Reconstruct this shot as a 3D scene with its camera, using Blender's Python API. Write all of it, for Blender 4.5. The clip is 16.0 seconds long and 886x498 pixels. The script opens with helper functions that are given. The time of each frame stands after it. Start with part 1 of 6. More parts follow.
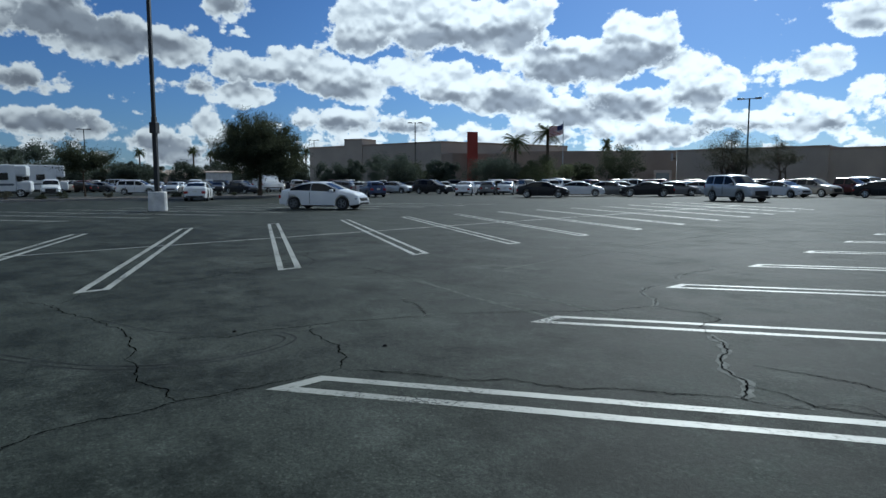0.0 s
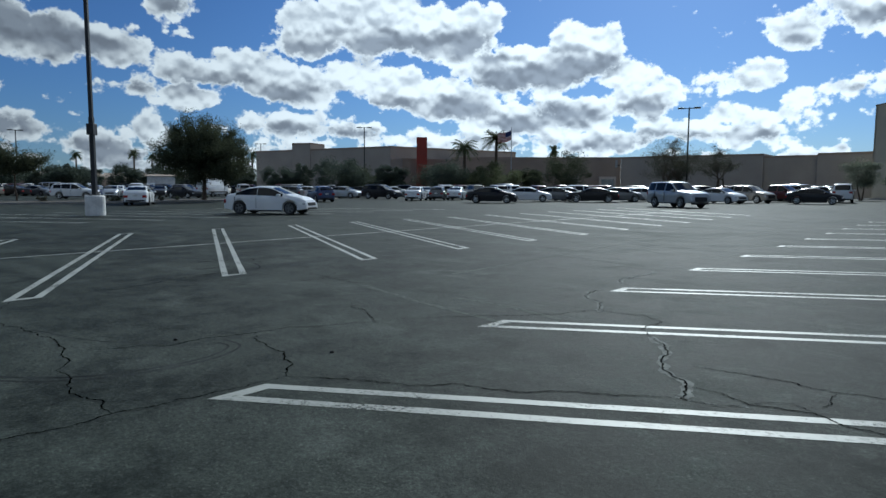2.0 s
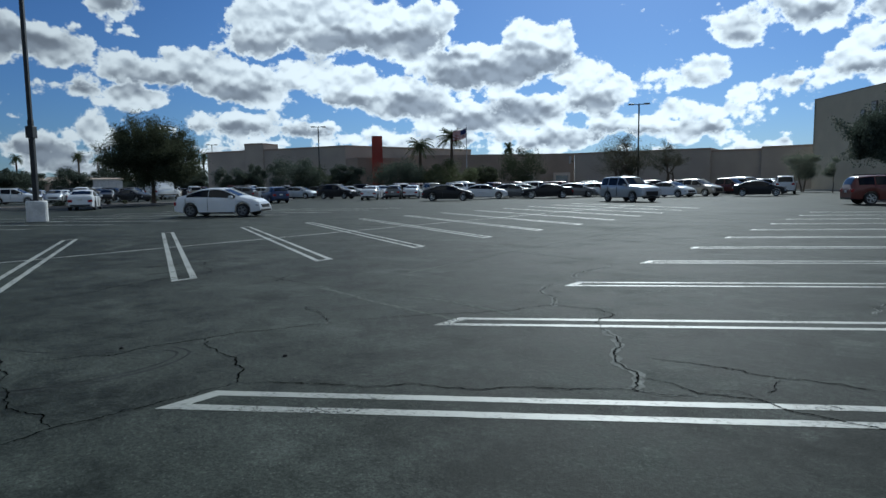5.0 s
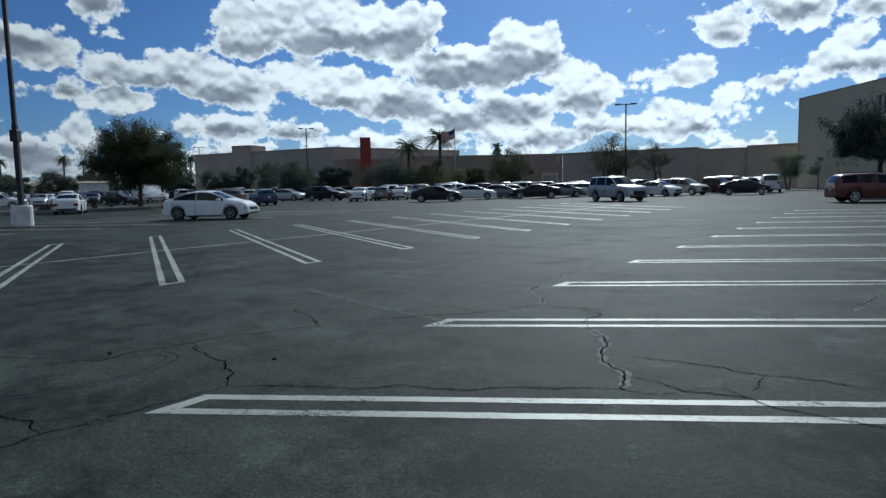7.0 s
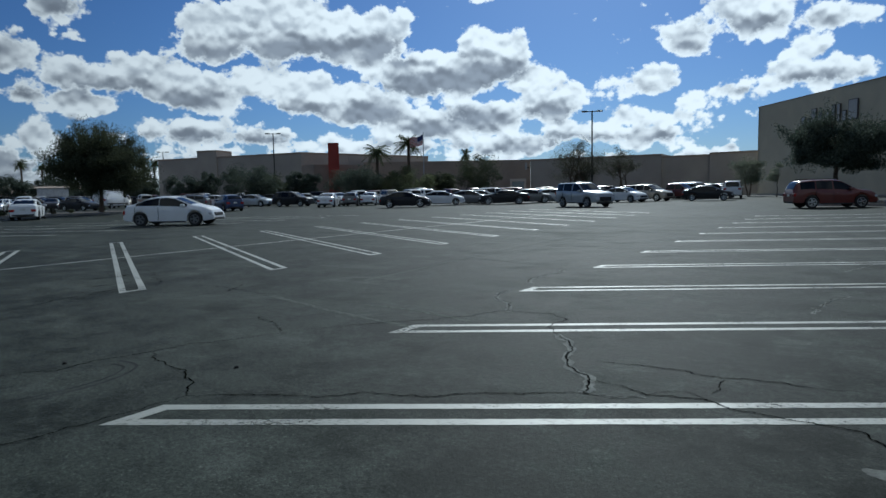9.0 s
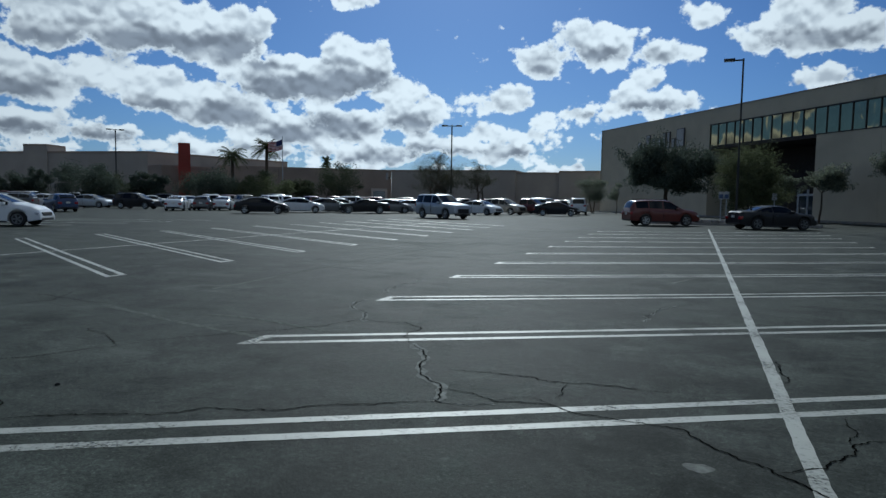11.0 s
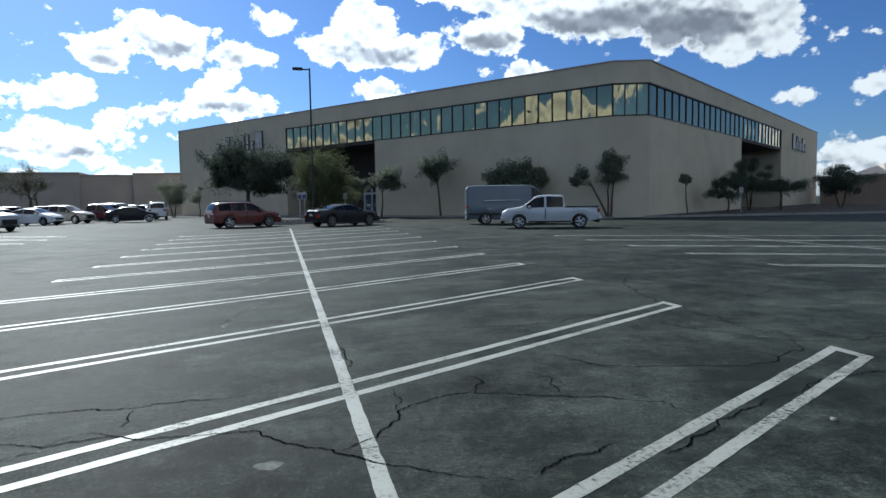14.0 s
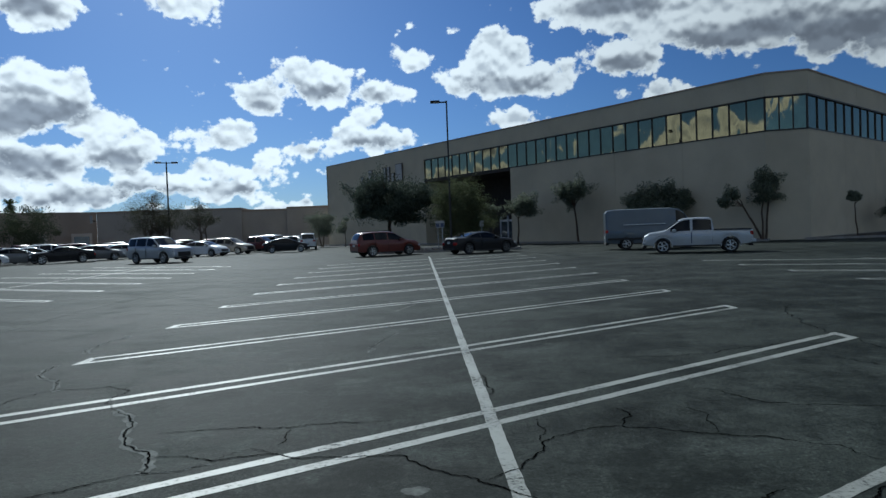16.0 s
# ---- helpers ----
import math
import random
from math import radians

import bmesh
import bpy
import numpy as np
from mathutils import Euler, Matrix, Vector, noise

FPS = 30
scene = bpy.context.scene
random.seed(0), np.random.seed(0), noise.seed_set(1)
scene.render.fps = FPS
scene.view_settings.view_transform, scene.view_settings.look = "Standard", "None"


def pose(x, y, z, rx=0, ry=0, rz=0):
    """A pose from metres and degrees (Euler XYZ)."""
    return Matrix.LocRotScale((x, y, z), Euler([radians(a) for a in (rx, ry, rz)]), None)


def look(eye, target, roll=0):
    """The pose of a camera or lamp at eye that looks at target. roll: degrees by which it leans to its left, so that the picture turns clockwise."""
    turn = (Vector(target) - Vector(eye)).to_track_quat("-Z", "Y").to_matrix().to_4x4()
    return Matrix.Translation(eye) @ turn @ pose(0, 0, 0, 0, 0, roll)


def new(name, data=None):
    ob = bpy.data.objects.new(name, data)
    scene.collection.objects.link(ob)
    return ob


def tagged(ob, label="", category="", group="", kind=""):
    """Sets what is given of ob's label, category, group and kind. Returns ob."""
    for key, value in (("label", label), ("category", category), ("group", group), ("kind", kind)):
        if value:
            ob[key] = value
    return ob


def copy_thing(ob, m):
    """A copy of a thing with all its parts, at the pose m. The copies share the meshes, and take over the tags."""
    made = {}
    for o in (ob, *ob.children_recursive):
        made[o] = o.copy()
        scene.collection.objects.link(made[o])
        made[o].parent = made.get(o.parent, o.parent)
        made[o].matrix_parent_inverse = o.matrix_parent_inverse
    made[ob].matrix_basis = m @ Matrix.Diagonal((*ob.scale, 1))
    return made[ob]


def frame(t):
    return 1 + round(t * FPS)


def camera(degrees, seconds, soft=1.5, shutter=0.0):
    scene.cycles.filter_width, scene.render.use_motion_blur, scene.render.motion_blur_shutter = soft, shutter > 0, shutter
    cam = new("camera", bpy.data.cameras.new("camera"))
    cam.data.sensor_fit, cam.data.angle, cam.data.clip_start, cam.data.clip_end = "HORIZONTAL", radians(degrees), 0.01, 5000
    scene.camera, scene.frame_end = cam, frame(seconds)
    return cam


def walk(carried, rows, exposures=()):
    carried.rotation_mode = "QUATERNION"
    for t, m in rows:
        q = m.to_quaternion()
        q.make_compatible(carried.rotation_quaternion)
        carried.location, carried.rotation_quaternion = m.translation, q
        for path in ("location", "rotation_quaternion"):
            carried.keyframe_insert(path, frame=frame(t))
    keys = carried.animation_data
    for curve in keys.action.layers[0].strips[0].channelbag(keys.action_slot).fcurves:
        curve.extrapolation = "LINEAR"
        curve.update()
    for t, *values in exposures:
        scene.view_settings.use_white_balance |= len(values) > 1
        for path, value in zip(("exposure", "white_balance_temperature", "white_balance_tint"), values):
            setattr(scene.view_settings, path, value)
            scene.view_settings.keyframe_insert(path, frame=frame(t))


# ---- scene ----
cam = camera(68.5, 16.0)
PATH = [
    (0, (-0.719, 0.236, 1.499), (-2.135, 1.634, 1.292), -0.1),
    (0.5, (-0.719, 0.24, 1.499), (-2.114, 1.656, 1.282), -0.3),
    (1, (-0.728, 0.242, 1.502), (-2.109, 1.673, 1.285), -0.5),
    (1.5, (-0.723, 0.249, 1.502), (-2.062, 1.721, 1.3), -0.3),
    (2, (-0.706, 0.252, 1.498), (-2.01, 1.756, 1.307), 0.2),
    (2.5, (-0.707, 0.256, 1.501), (-2.005, 1.766, 1.317), -0.5),
    (3, (-0.701, 0.271, 1.504), (-1.992, 1.789, 1.332), -1.2),
    (3.5, (-0.711, 0.268, 1.507), (-2.0, 1.788, 1.339), -1.2),
    (4, (-0.715, 0.282, 1.497), (-2.018, 1.792, 1.337), -1.1),
    (4.5, (-0.696, 0.293, 1.503), (-1.97, 1.824, 1.326), -1.2),
    (5, (-0.688, 0.301, 1.498), (-1.892, 1.886, 1.301), -0.8),
    (7.5, (-0.652, 0.274, 1.513), (-1.816, 1.888, 1.316), -1.4),
    (8, (-0.663, 0.294, 1.511), (-1.797, 1.929, 1.308), -1.5),
    (10.5, (-0.601, 0.345, 1.499), (-1.546, 2.103, 1.369), 0.8),
    (11, (-0.631, 0.38, 1.494), (-1.353, 2.239, 1.343), 0.9),
    (11.5, (-0.622, 0.38, 1.491), (-1.086, 2.316, 1.306), 2.1),
    (12, (-0.592, 0.401, 1.5), (-0.856, 2.378, 1.346), 1.4),
    (12.5, (-0.559, 0.441, 1.492), (-0.539, 2.433, 1.313), 1.9),
    (13, (-0.567, 0.458, 1.486), (-0.325, 2.435, 1.303), 2.2),
    (13.5, (-0.537, 0.438, 1.48), (-0.207, 2.4, 1.279), 1.1),
    (14, (-0.44, 0.412, 1.525), (0.039, 2.348, 1.379), -0.9),
    (14.2, (-0.435, 0.36, 1.533), (0.117, 2.278, 1.404), -1.8),
    (14.5, (-0.493, 0.453, 1.53), (-0.033, 2.396, 1.43), -0.4),
    (14.7, (-0.512, 0.426, 1.531), (-0.253, 2.409, 1.475), 0.8),
    (15, (-0.519, 0.391, 1.536), (-0.432, 2.388, 1.501), 1.1),
    (15.5, (-0.502, 0.403, 1.539), (-0.459, 2.402, 1.523), -0.4),
    (16, (-0.478, 0.432, 1.529), (-0.408, 2.43, 1.476), -2.1),
]
walk(cam, [(t, look(eye, target, roll)) for t, eye, target, roll in PATH], [
    (0, -0.40, 5550, 0), (5, -0.48, 5550, 0), (8, -0.58, 5550, 0), (11, -0.78, 5500, 0), (12, -0.62, 5550, 0), (12.5, -0.46, 5550, 0),
    (13.2, -0.08, 5650, 1), (14, 0.20, 5750, 3), (14.5, 0.35, 5750, 3), (15, -0.45, 5500, 0), (15.5, -0.55, 5550, 0), (16, -0.60, 5550, 0)])

# ---- sky, sun ----
SUN_AZ, SUN_EL = 20.0, 33.0          # degrees left of +y, degrees up
sun_way = Vector((-math.sin(radians(SUN_AZ)) * math.cos(radians(SUN_EL)), math.cos(radians(SUN_AZ)) * math.cos(radians(SUN_EL)), math.sin(radians(SUN_EL))))
sun_data = bpy.data.lights.new("sun", "SUN")
sun_data.energy, sun_data.angle, sun_data.color = 5.0, radians(0.6), (1.0, 0.95, 0.87)
sun = new("sun", sun_data)
sun.matrix_basis = look(sun_way * 300, (0, 0, 0))


class Nodes:
    """Short writing of node trees."""

    def __init__(self, tree):
        self.tree = tree

    def add(self, kind, inputs=None, operation="", data_type="", dims="", ease="", group=None):
        node = self.tree.nodes.new(kind)
        if operation:
            node.operation = operation
        if data_type:
            node.data_type = data_type
        if dims:
            node.noise_dimensions = dims
        if ease:
            node.interpolation_type = ease
        if group:
            node.node_tree = group
        for key, value in (inputs or {}).items():
            if isinstance(value, bpy.types.NodeSocket):
                self.tree.links.new(value, node.inputs[key])
            else:
                node.inputs[key].default_value = value
        return node

    def math(self, op, a, b=0.0, c=0.0):
        return self.add("ShaderNodeMath", {0: a, 1: b, 2: c}, operation=op).outputs[0]

    def ramp(self, value, lo, hi, to_lo=0.0, to_hi=1.0):
        return self.add("ShaderNodeMapRange", {0: value, 1: lo, 2: hi, 3: to_lo, 4: to_hi}, ease="SMOOTHSTEP").outputs[0]

    def noise(self, vector, scale, detail=4.0, rough=0.55, out="Fac", dims="3D"):
        node = self.add("ShaderNodeTexNoise", {"Scale": scale, "Detail": detail, "Roughness": rough}, dims=dims)
        self.tree.links.new(vector, node.inputs["Vector"])
        return node.outputs[out]

    def mix(self, fac, a, b):
        node = self.add("ShaderNodeMix", data_type="RGBA")
        for socket, value in ((node.inputs[0], fac), (node.inputs[6], a), (node.inputs[7], b)):
            if isinstance(value, bpy.types.NodeSocket):
                self.tree.links.new(value, socket)
            else:
                socket.default_value = value if isinstance(value, (int, float)) else (*value, 1.0)[:4]
        return node.outputs[2]


# cumulus heaps: azimuth, elevation, half width, half height, in degrees
CLOUDS_WEST = [(75.8, 12.1, 3.8, 2.2), (71.2, 10.9, 4.7, 1.8), (67.2, 10.4, 2.2, 1.4), (78.0, 7.4, 2.3, 1.1), (76.8, 4.6, 4.1, 1.1), (72.5, 3.9, 3.1, 0.6), (71.7, 6.3, 0.6, 0.2), (69.2, 3.2, 3.7, 1.1), (65.1, 4.3, 3.0, 1.2), (63.2, 13.9, 1.7, 1.4), (78.7, 1.9, 4.1, 0.6), (62.6, 7.2, 3.3, 1.1), (65.8, 7.3, 2.1, 0.6)]
CLOUDS_MID = [(51.5, 13.0, 4.1, 2.3), (45.5, 13.5, 6.2, 2.6), (39.7, 12.7, 4.1, 2.3), (36.9, 12.9, 1.3, 2.3), (62.1, 9.0, 3.8, 1.3), (56.8, 9.1, 4.0, 1.9), (53.0, 8.2, 3.6, 1.7), (48.4, 9.4, 3.0, 1.4), (45.0, 8.2, 3.4, 1.9), (40.7, 7.5, 5.3, 2.1), (35.7, 9.5, 4.2, 2.1), (54.3, 5.1, 4.5, 1.1), (49.5, 4.5, 4.1, 0.9), (51.4, 3.5, 3.9, 0.6)]
CLOUDS_SUNSIDE = [(29.0, 11.3, 3.7, 2.3), (31.9, 10.0, 4.6, 2.1), (25.7, 9.4, 2.5, 1.6), (34.4, 5.8, 5.4, 1.5), (29.3, 6.2, 4.1, 1.6), (24.3, 7.0, 3.6, 1.6), (22.3, 8.1, 1.6, 0.9), (37.2, 3.9, 7.2, 1.0), (27.5, 3.9, 5.8, 1.1), (21.5, 4.7, 3.7, 1.2), (16.0, 4.2, 4.1, 1.0), (17.8, 5.7, 1.8, 0.9), (15.7, 8.5, 2.8, 0.9), (13.0, 11.6, 2.1, 1.4), (12.2, 6.7, 1.2, 0.6), (14.6, 5.4, 2.5, 0.7)]
CLOUDS_EAST = [(19.1, 18.3, 2.5, 1.2), (29.3, 17.2, 3.1, 1.5), (16.5, 8.6, 2.8, 0.9), (13.4, 12.4, 3.3, 1.3), (8.4, 13.1, 3.6, 1.8), (3.1, 12.1, 2.7, 1.1), (4.7, 10.2, 1.7, 1.1), (4.3, 8.2, 4.0, 1.2), (10.6, 7.2, 2.9, 0.7), (0.0, 14.8, 2.1, 0.9), (-7.3, 14.5, 3.0, 2.6), (-8.3, 12.8, 5.8, 1.6), (-18.0, 13.9, 3.3, 1.7), (-21.1, 10.9, 2.5, 0.8), (-8.9, 9.4, 2.2, 0.9)]
CLOUDS_OVER = [(-16.1, 18.5, 5.5, 2.0), (-21.5, 16.9, 5.7, 2.5), (-27.8, 15.6, 6.0, 2.5), (-34.2, 14.8, 4.9, 3.3), (-38.9, 13.1, 4.4, 2.6)]
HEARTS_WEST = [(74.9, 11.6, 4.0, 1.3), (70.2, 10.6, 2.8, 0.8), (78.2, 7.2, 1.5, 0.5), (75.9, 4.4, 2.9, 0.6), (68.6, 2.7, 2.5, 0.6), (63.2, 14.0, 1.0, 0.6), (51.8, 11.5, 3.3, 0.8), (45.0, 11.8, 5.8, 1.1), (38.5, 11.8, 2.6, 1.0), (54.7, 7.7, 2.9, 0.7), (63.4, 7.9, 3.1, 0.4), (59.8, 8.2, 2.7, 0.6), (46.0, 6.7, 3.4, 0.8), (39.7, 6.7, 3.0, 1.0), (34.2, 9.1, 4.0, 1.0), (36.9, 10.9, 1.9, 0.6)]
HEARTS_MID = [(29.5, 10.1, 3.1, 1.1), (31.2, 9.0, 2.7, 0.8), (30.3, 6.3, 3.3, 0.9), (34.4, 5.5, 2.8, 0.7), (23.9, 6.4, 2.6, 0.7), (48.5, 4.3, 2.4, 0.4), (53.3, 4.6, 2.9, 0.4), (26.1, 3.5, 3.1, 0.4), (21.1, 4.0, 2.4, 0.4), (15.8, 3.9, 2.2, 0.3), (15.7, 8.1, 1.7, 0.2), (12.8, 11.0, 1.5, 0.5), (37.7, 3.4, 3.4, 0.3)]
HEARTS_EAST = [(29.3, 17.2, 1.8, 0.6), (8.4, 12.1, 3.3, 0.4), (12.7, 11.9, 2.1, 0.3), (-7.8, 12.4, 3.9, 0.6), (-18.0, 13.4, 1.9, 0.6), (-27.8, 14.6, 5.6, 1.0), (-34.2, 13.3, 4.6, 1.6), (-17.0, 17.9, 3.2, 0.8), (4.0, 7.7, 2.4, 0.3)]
CLOUDS_AWAY = [(-46.5, 8.1, 1.8, 0.6), (-42.8, 7.6, 1.0, 0.4), (-51.0, 6.6, 1.5, 1.0), (-48.0, 2.6, 5.0, 2.0), (-58.0, 4.0, 7.0, 2.6), (89.0, 5.2, 3.4, 1.4), (95.5, 6.6, 3.2, 1.9), (101.0, 5.8, 2.8, 2.0), (107.0, 9.0, 3.4, 1.5), (112.0, 7.0, 2.8, 1.8), (118.0, 10.0, 3.8, 1.8), (125.0, 8.0, 3.0, 1.8)]


def lumps(octaves, smooth):
    """Node group: cauliflower relief of the clouds, in degrees, round lumps on round lumps."""
    group = bpy.data.node_groups.new("cloud_lumps", "ShaderNodeTree")
    group.interface.new_socket("Place", in_out="INPUT", socket_type="NodeSocketVector")
    group.interface.new_socket("Lump", in_out="OUTPUT", socket_type="NodeSocketFloat")
    n = Nodes(group)
    place = n.add("NodeGroupInput").outputs[0]
    total = None
    for size, much, turn in octaves:
        bend = n.add("ShaderNodeVectorMath", {0: n.noise(place, size * 0.8, 2.0, 0.5, "Color"), 1: (0.5, 0.5, 0.5)}, operation="SUBTRACT").outputs[0]
        moved = n.add("ShaderNodeVectorMath", {0: bend, 1: (1.1 / size, 0.8 / size, 0), 2: place}, operation="MULTIPLY_ADD").outputs[0]
        spun = n.add("ShaderNodeMapping", {0: moved, 2: (0, 0, radians(turn)), 3: (0.9, 1.1, 1)}).outputs[0]
        cell = n.add("ShaderNodeTexVoronoi", {"Vector": spun, "Scale": size})
        cell.feature, cell.voronoi_dimensions = "SMOOTH_F1", "2D"
        cell.inputs["Smoothness"].default_value = smooth
        lump = n.math("MULTIPLY", n.math("SUBTRACT", 0.42, cell.outputs["Distance"]), much)
        total = lump if total is None else n.math("ADD", total, lump)
    group.links.new(total, n.add("NodeGroupOutput").inputs[0])
    return group


def heaps(n, place, rows, blend):
    """How deep, in degrees, a direction lies inside a union of soft ellipses; positive inside."""
    deepest = None
    for a, e, wide, high in rows:
        rel = n.add("ShaderNodeVectorMath", {0: place, 1: (1 / wide, 1 / high, 0), 2: (-a / wide, -e / high, 0)}, operation="MULTIPLY_ADD").outputs[0]
        r = n.add("ShaderNodeVectorMath", {0: rel}, operation="LENGTH").outputs["Value"]
        d = n.math("MULTIPLY_ADD", r, -min(wide, high), min(wide, high))
        deepest = d if deepest is None else n.add("ShaderNodeMath", {0: deepest, 1: d, 2: blend}, operation="SMOOTH_MAX").outputs[0]
    return deepest


def cloud_field():
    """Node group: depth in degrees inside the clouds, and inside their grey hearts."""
    group = bpy.data.node_groups.new("cloud_field", "ShaderNodeTree")
    group.interface.new_socket("Place", in_out="INPUT", socket_type="NodeSocketVector")
    for out_name in ("Depth", "Heart", "Slope"):
        group.interface.new_socket(out_name, in_out="OUTPUT", socket_type="NodeSocketFloat")
    n = Nodes(group)
    place = n.add("NodeGroupInput").outputs[0]
    broad = n.add("ShaderNodeVectorMath", {0: n.noise(place, 0.22, 4.0, 0.55, "Color"), 1: (0.5, 0.5, 0.5)}, operation="SUBTRACT").outputs[0]
    moved = n.add("ShaderNodeVectorMath", {0: broad, 1: (3.2, 1.3, 0), 2: place}, operation="MULTIPLY_ADD").outputs[0]
    relief = lumps(((0.42, 1.25, 0.0), (0.95, 0.62, 31.0), (2.1, 0.30, 74.0), (4.6, 0.15, 12.0)), 0.25)
    rounded = lumps(((0.42, 1.25, 0.0), (0.95, 0.62, 31.0), (2.1, 0.16, 74.0)), 0.7)
    lump = n.add("ShaderNodeGroup", {0: place}, group=relief).outputs[0]
    sunward = n.add("ShaderNodeVectorMath", {0: place, 1: (-0.08, 0.45, 0.0)}, operation="ADD").outputs[0]
    slope = n.math("SUBTRACT", n.add("ShaderNodeGroup", {0: place}, group=rounded).outputs[0], n.add("ShaderNodeGroup", {0: sunward}, group=rounded).outputs[0])
    depth = heaps(n, moved, CLOUDS_WEST + CLOUDS_MID + CLOUDS_SUNSIDE + CLOUDS_EAST + CLOUDS_OVER + CLOUDS_AWAY, 0.35)
    # scattered clouds over the rest of the sky
    sep = n.add("ShaderNodeSeparateXYZ", {0: place})
    away = n.math("MAXIMUM", n.ramp(n.math("ABSOLUTE", n.math("SUBTRACT", sep.outputs[0], 30.0)), 98, 112), n.ramp(sep.outputs[1], 19, 26))
    other = n.math("MULTIPLY", n.math("SUBTRACT", n.noise(place, 0.06, 4.0, 0.55), 0.50), 9.0)
    other = n.math("SUBTRACT", n.math("MULTIPLY", other, away), n.math("MULTIPLY", n.math("SUBTRACT", 1.0, away), 6.0))
    # broken far clouds low over the horizon
    flat = n.add("ShaderNodeVectorMath", {0: moved, 1: (0.45, 1.3, 0)}, operation="MULTIPLY").outputs[0]
    low = n.math("MULTIPLY", n.math("SUBTRACT", n.noise(flat, 0.42, 3.0, 0.5), n.ramp(sep.outputs[1], 1.0, 5.0, 0.40, 0.74)), 4.0)
    body = n.math("MAXIMUM", n.math("MAXIMUM", depth, low), other)
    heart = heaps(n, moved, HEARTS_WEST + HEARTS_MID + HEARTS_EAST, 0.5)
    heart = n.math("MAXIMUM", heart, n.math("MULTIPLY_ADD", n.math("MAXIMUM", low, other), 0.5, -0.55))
    out = n.add("NodeGroupOutput")
    group.links.new(n.math("MULTIPLY_ADD", lump, 0.95, body), out.inputs[0])
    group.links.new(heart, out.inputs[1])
    group.links.new(slope, out.inputs[2])
    return group


def build_sky():
    world = bpy.data.worlds.new("sky")
    scene.world = world
    world.use_nodes = True
    world.node_tree.nodes.clear()
    n = Nodes(world.node_tree)
    sky = n.add("ShaderNodeTexSky")
    sky.sky_type, sky.sun_disc, sky.sun_elevation, sky.sun_rotation = "NISHITA", False, radians(SUN_EL), radians(-SUN_AZ)
    sky.altitude, sky.air_density, sky.dust_density, sky.ozone_density = 400.0, 1.0, 0.6, 2.0
    xyz = n.add("ShaderNodeSeparateXYZ", {0: n.add("ShaderNodeTexCoord").outputs["Generated"]})
    az = n.math("DEGREES", n.math("ARCTAN2", n.math("MULTIPLY", xyz.outputs[0], -1.0), xyz.outputs[1]))
    el = n.math("DEGREES", n.math("ARCSINE", xyz.outputs[2]))
    place = n.add("ShaderNodeCombineXYZ", {0: az, 1: el}).outputs[0]
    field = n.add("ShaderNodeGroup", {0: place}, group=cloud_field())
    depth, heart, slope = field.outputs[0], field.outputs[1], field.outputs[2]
    wisp = n.noise(place, 2.6, 6.0, 0.65)
    edge = n.math("MULTIPLY_ADD", n.math("SUBTRACT", wisp, 0.5), 0.55, depth)
    cover = n.math("MULTIPLY", n.ramp(edge, -0.16, 0.20), n.ramp(el, -1.0, 1.5))
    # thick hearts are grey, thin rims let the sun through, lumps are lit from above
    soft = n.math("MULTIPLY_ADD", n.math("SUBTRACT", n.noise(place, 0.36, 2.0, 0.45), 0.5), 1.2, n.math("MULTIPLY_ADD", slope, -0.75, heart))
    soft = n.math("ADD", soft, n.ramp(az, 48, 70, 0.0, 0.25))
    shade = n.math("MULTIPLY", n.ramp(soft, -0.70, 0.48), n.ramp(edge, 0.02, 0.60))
    near_sun = n.ramp(n.math("ABSOLUTE", n.math("SUBTRACT", az, SUN_AZ)), 12, 62, 1.0, 0.53)
    lit = n.ramp(n.math("MULTIPLY_ADD", slope, 0.7, n.ramp(edge, 0.0, 0.7, 0.24, 0.08)), -0.24, 0.25)
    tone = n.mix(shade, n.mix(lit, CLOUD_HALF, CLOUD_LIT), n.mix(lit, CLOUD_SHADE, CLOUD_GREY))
    blue = n.add("ShaderNodeBackground", {0: n.mix(SKY_DEEPEN, sky.outputs[0], n.add("ShaderNodeVectorMath", {0: sky.outputs[0], 1: (0.57, 0.78, 1.18)}, operation="MULTIPLY").outputs[0]), 1: n.math("MULTIPLY", n.ramp(near_sun, 0.56, 1.0, 0.8, 1.0), SKY_STRENGTH)})
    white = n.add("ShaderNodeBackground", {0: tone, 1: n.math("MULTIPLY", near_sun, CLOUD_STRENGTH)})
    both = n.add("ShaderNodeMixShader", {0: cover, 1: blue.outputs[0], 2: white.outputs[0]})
    n.add("ShaderNodeOutputWorld", {0: both.outputs[0]})


SKY_STRENGTH, SKY_DEEPEN = 0.074, 1.0
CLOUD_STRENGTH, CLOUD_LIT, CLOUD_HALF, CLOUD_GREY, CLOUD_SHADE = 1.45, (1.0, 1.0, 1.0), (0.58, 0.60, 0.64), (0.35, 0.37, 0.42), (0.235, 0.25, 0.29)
build_sky()

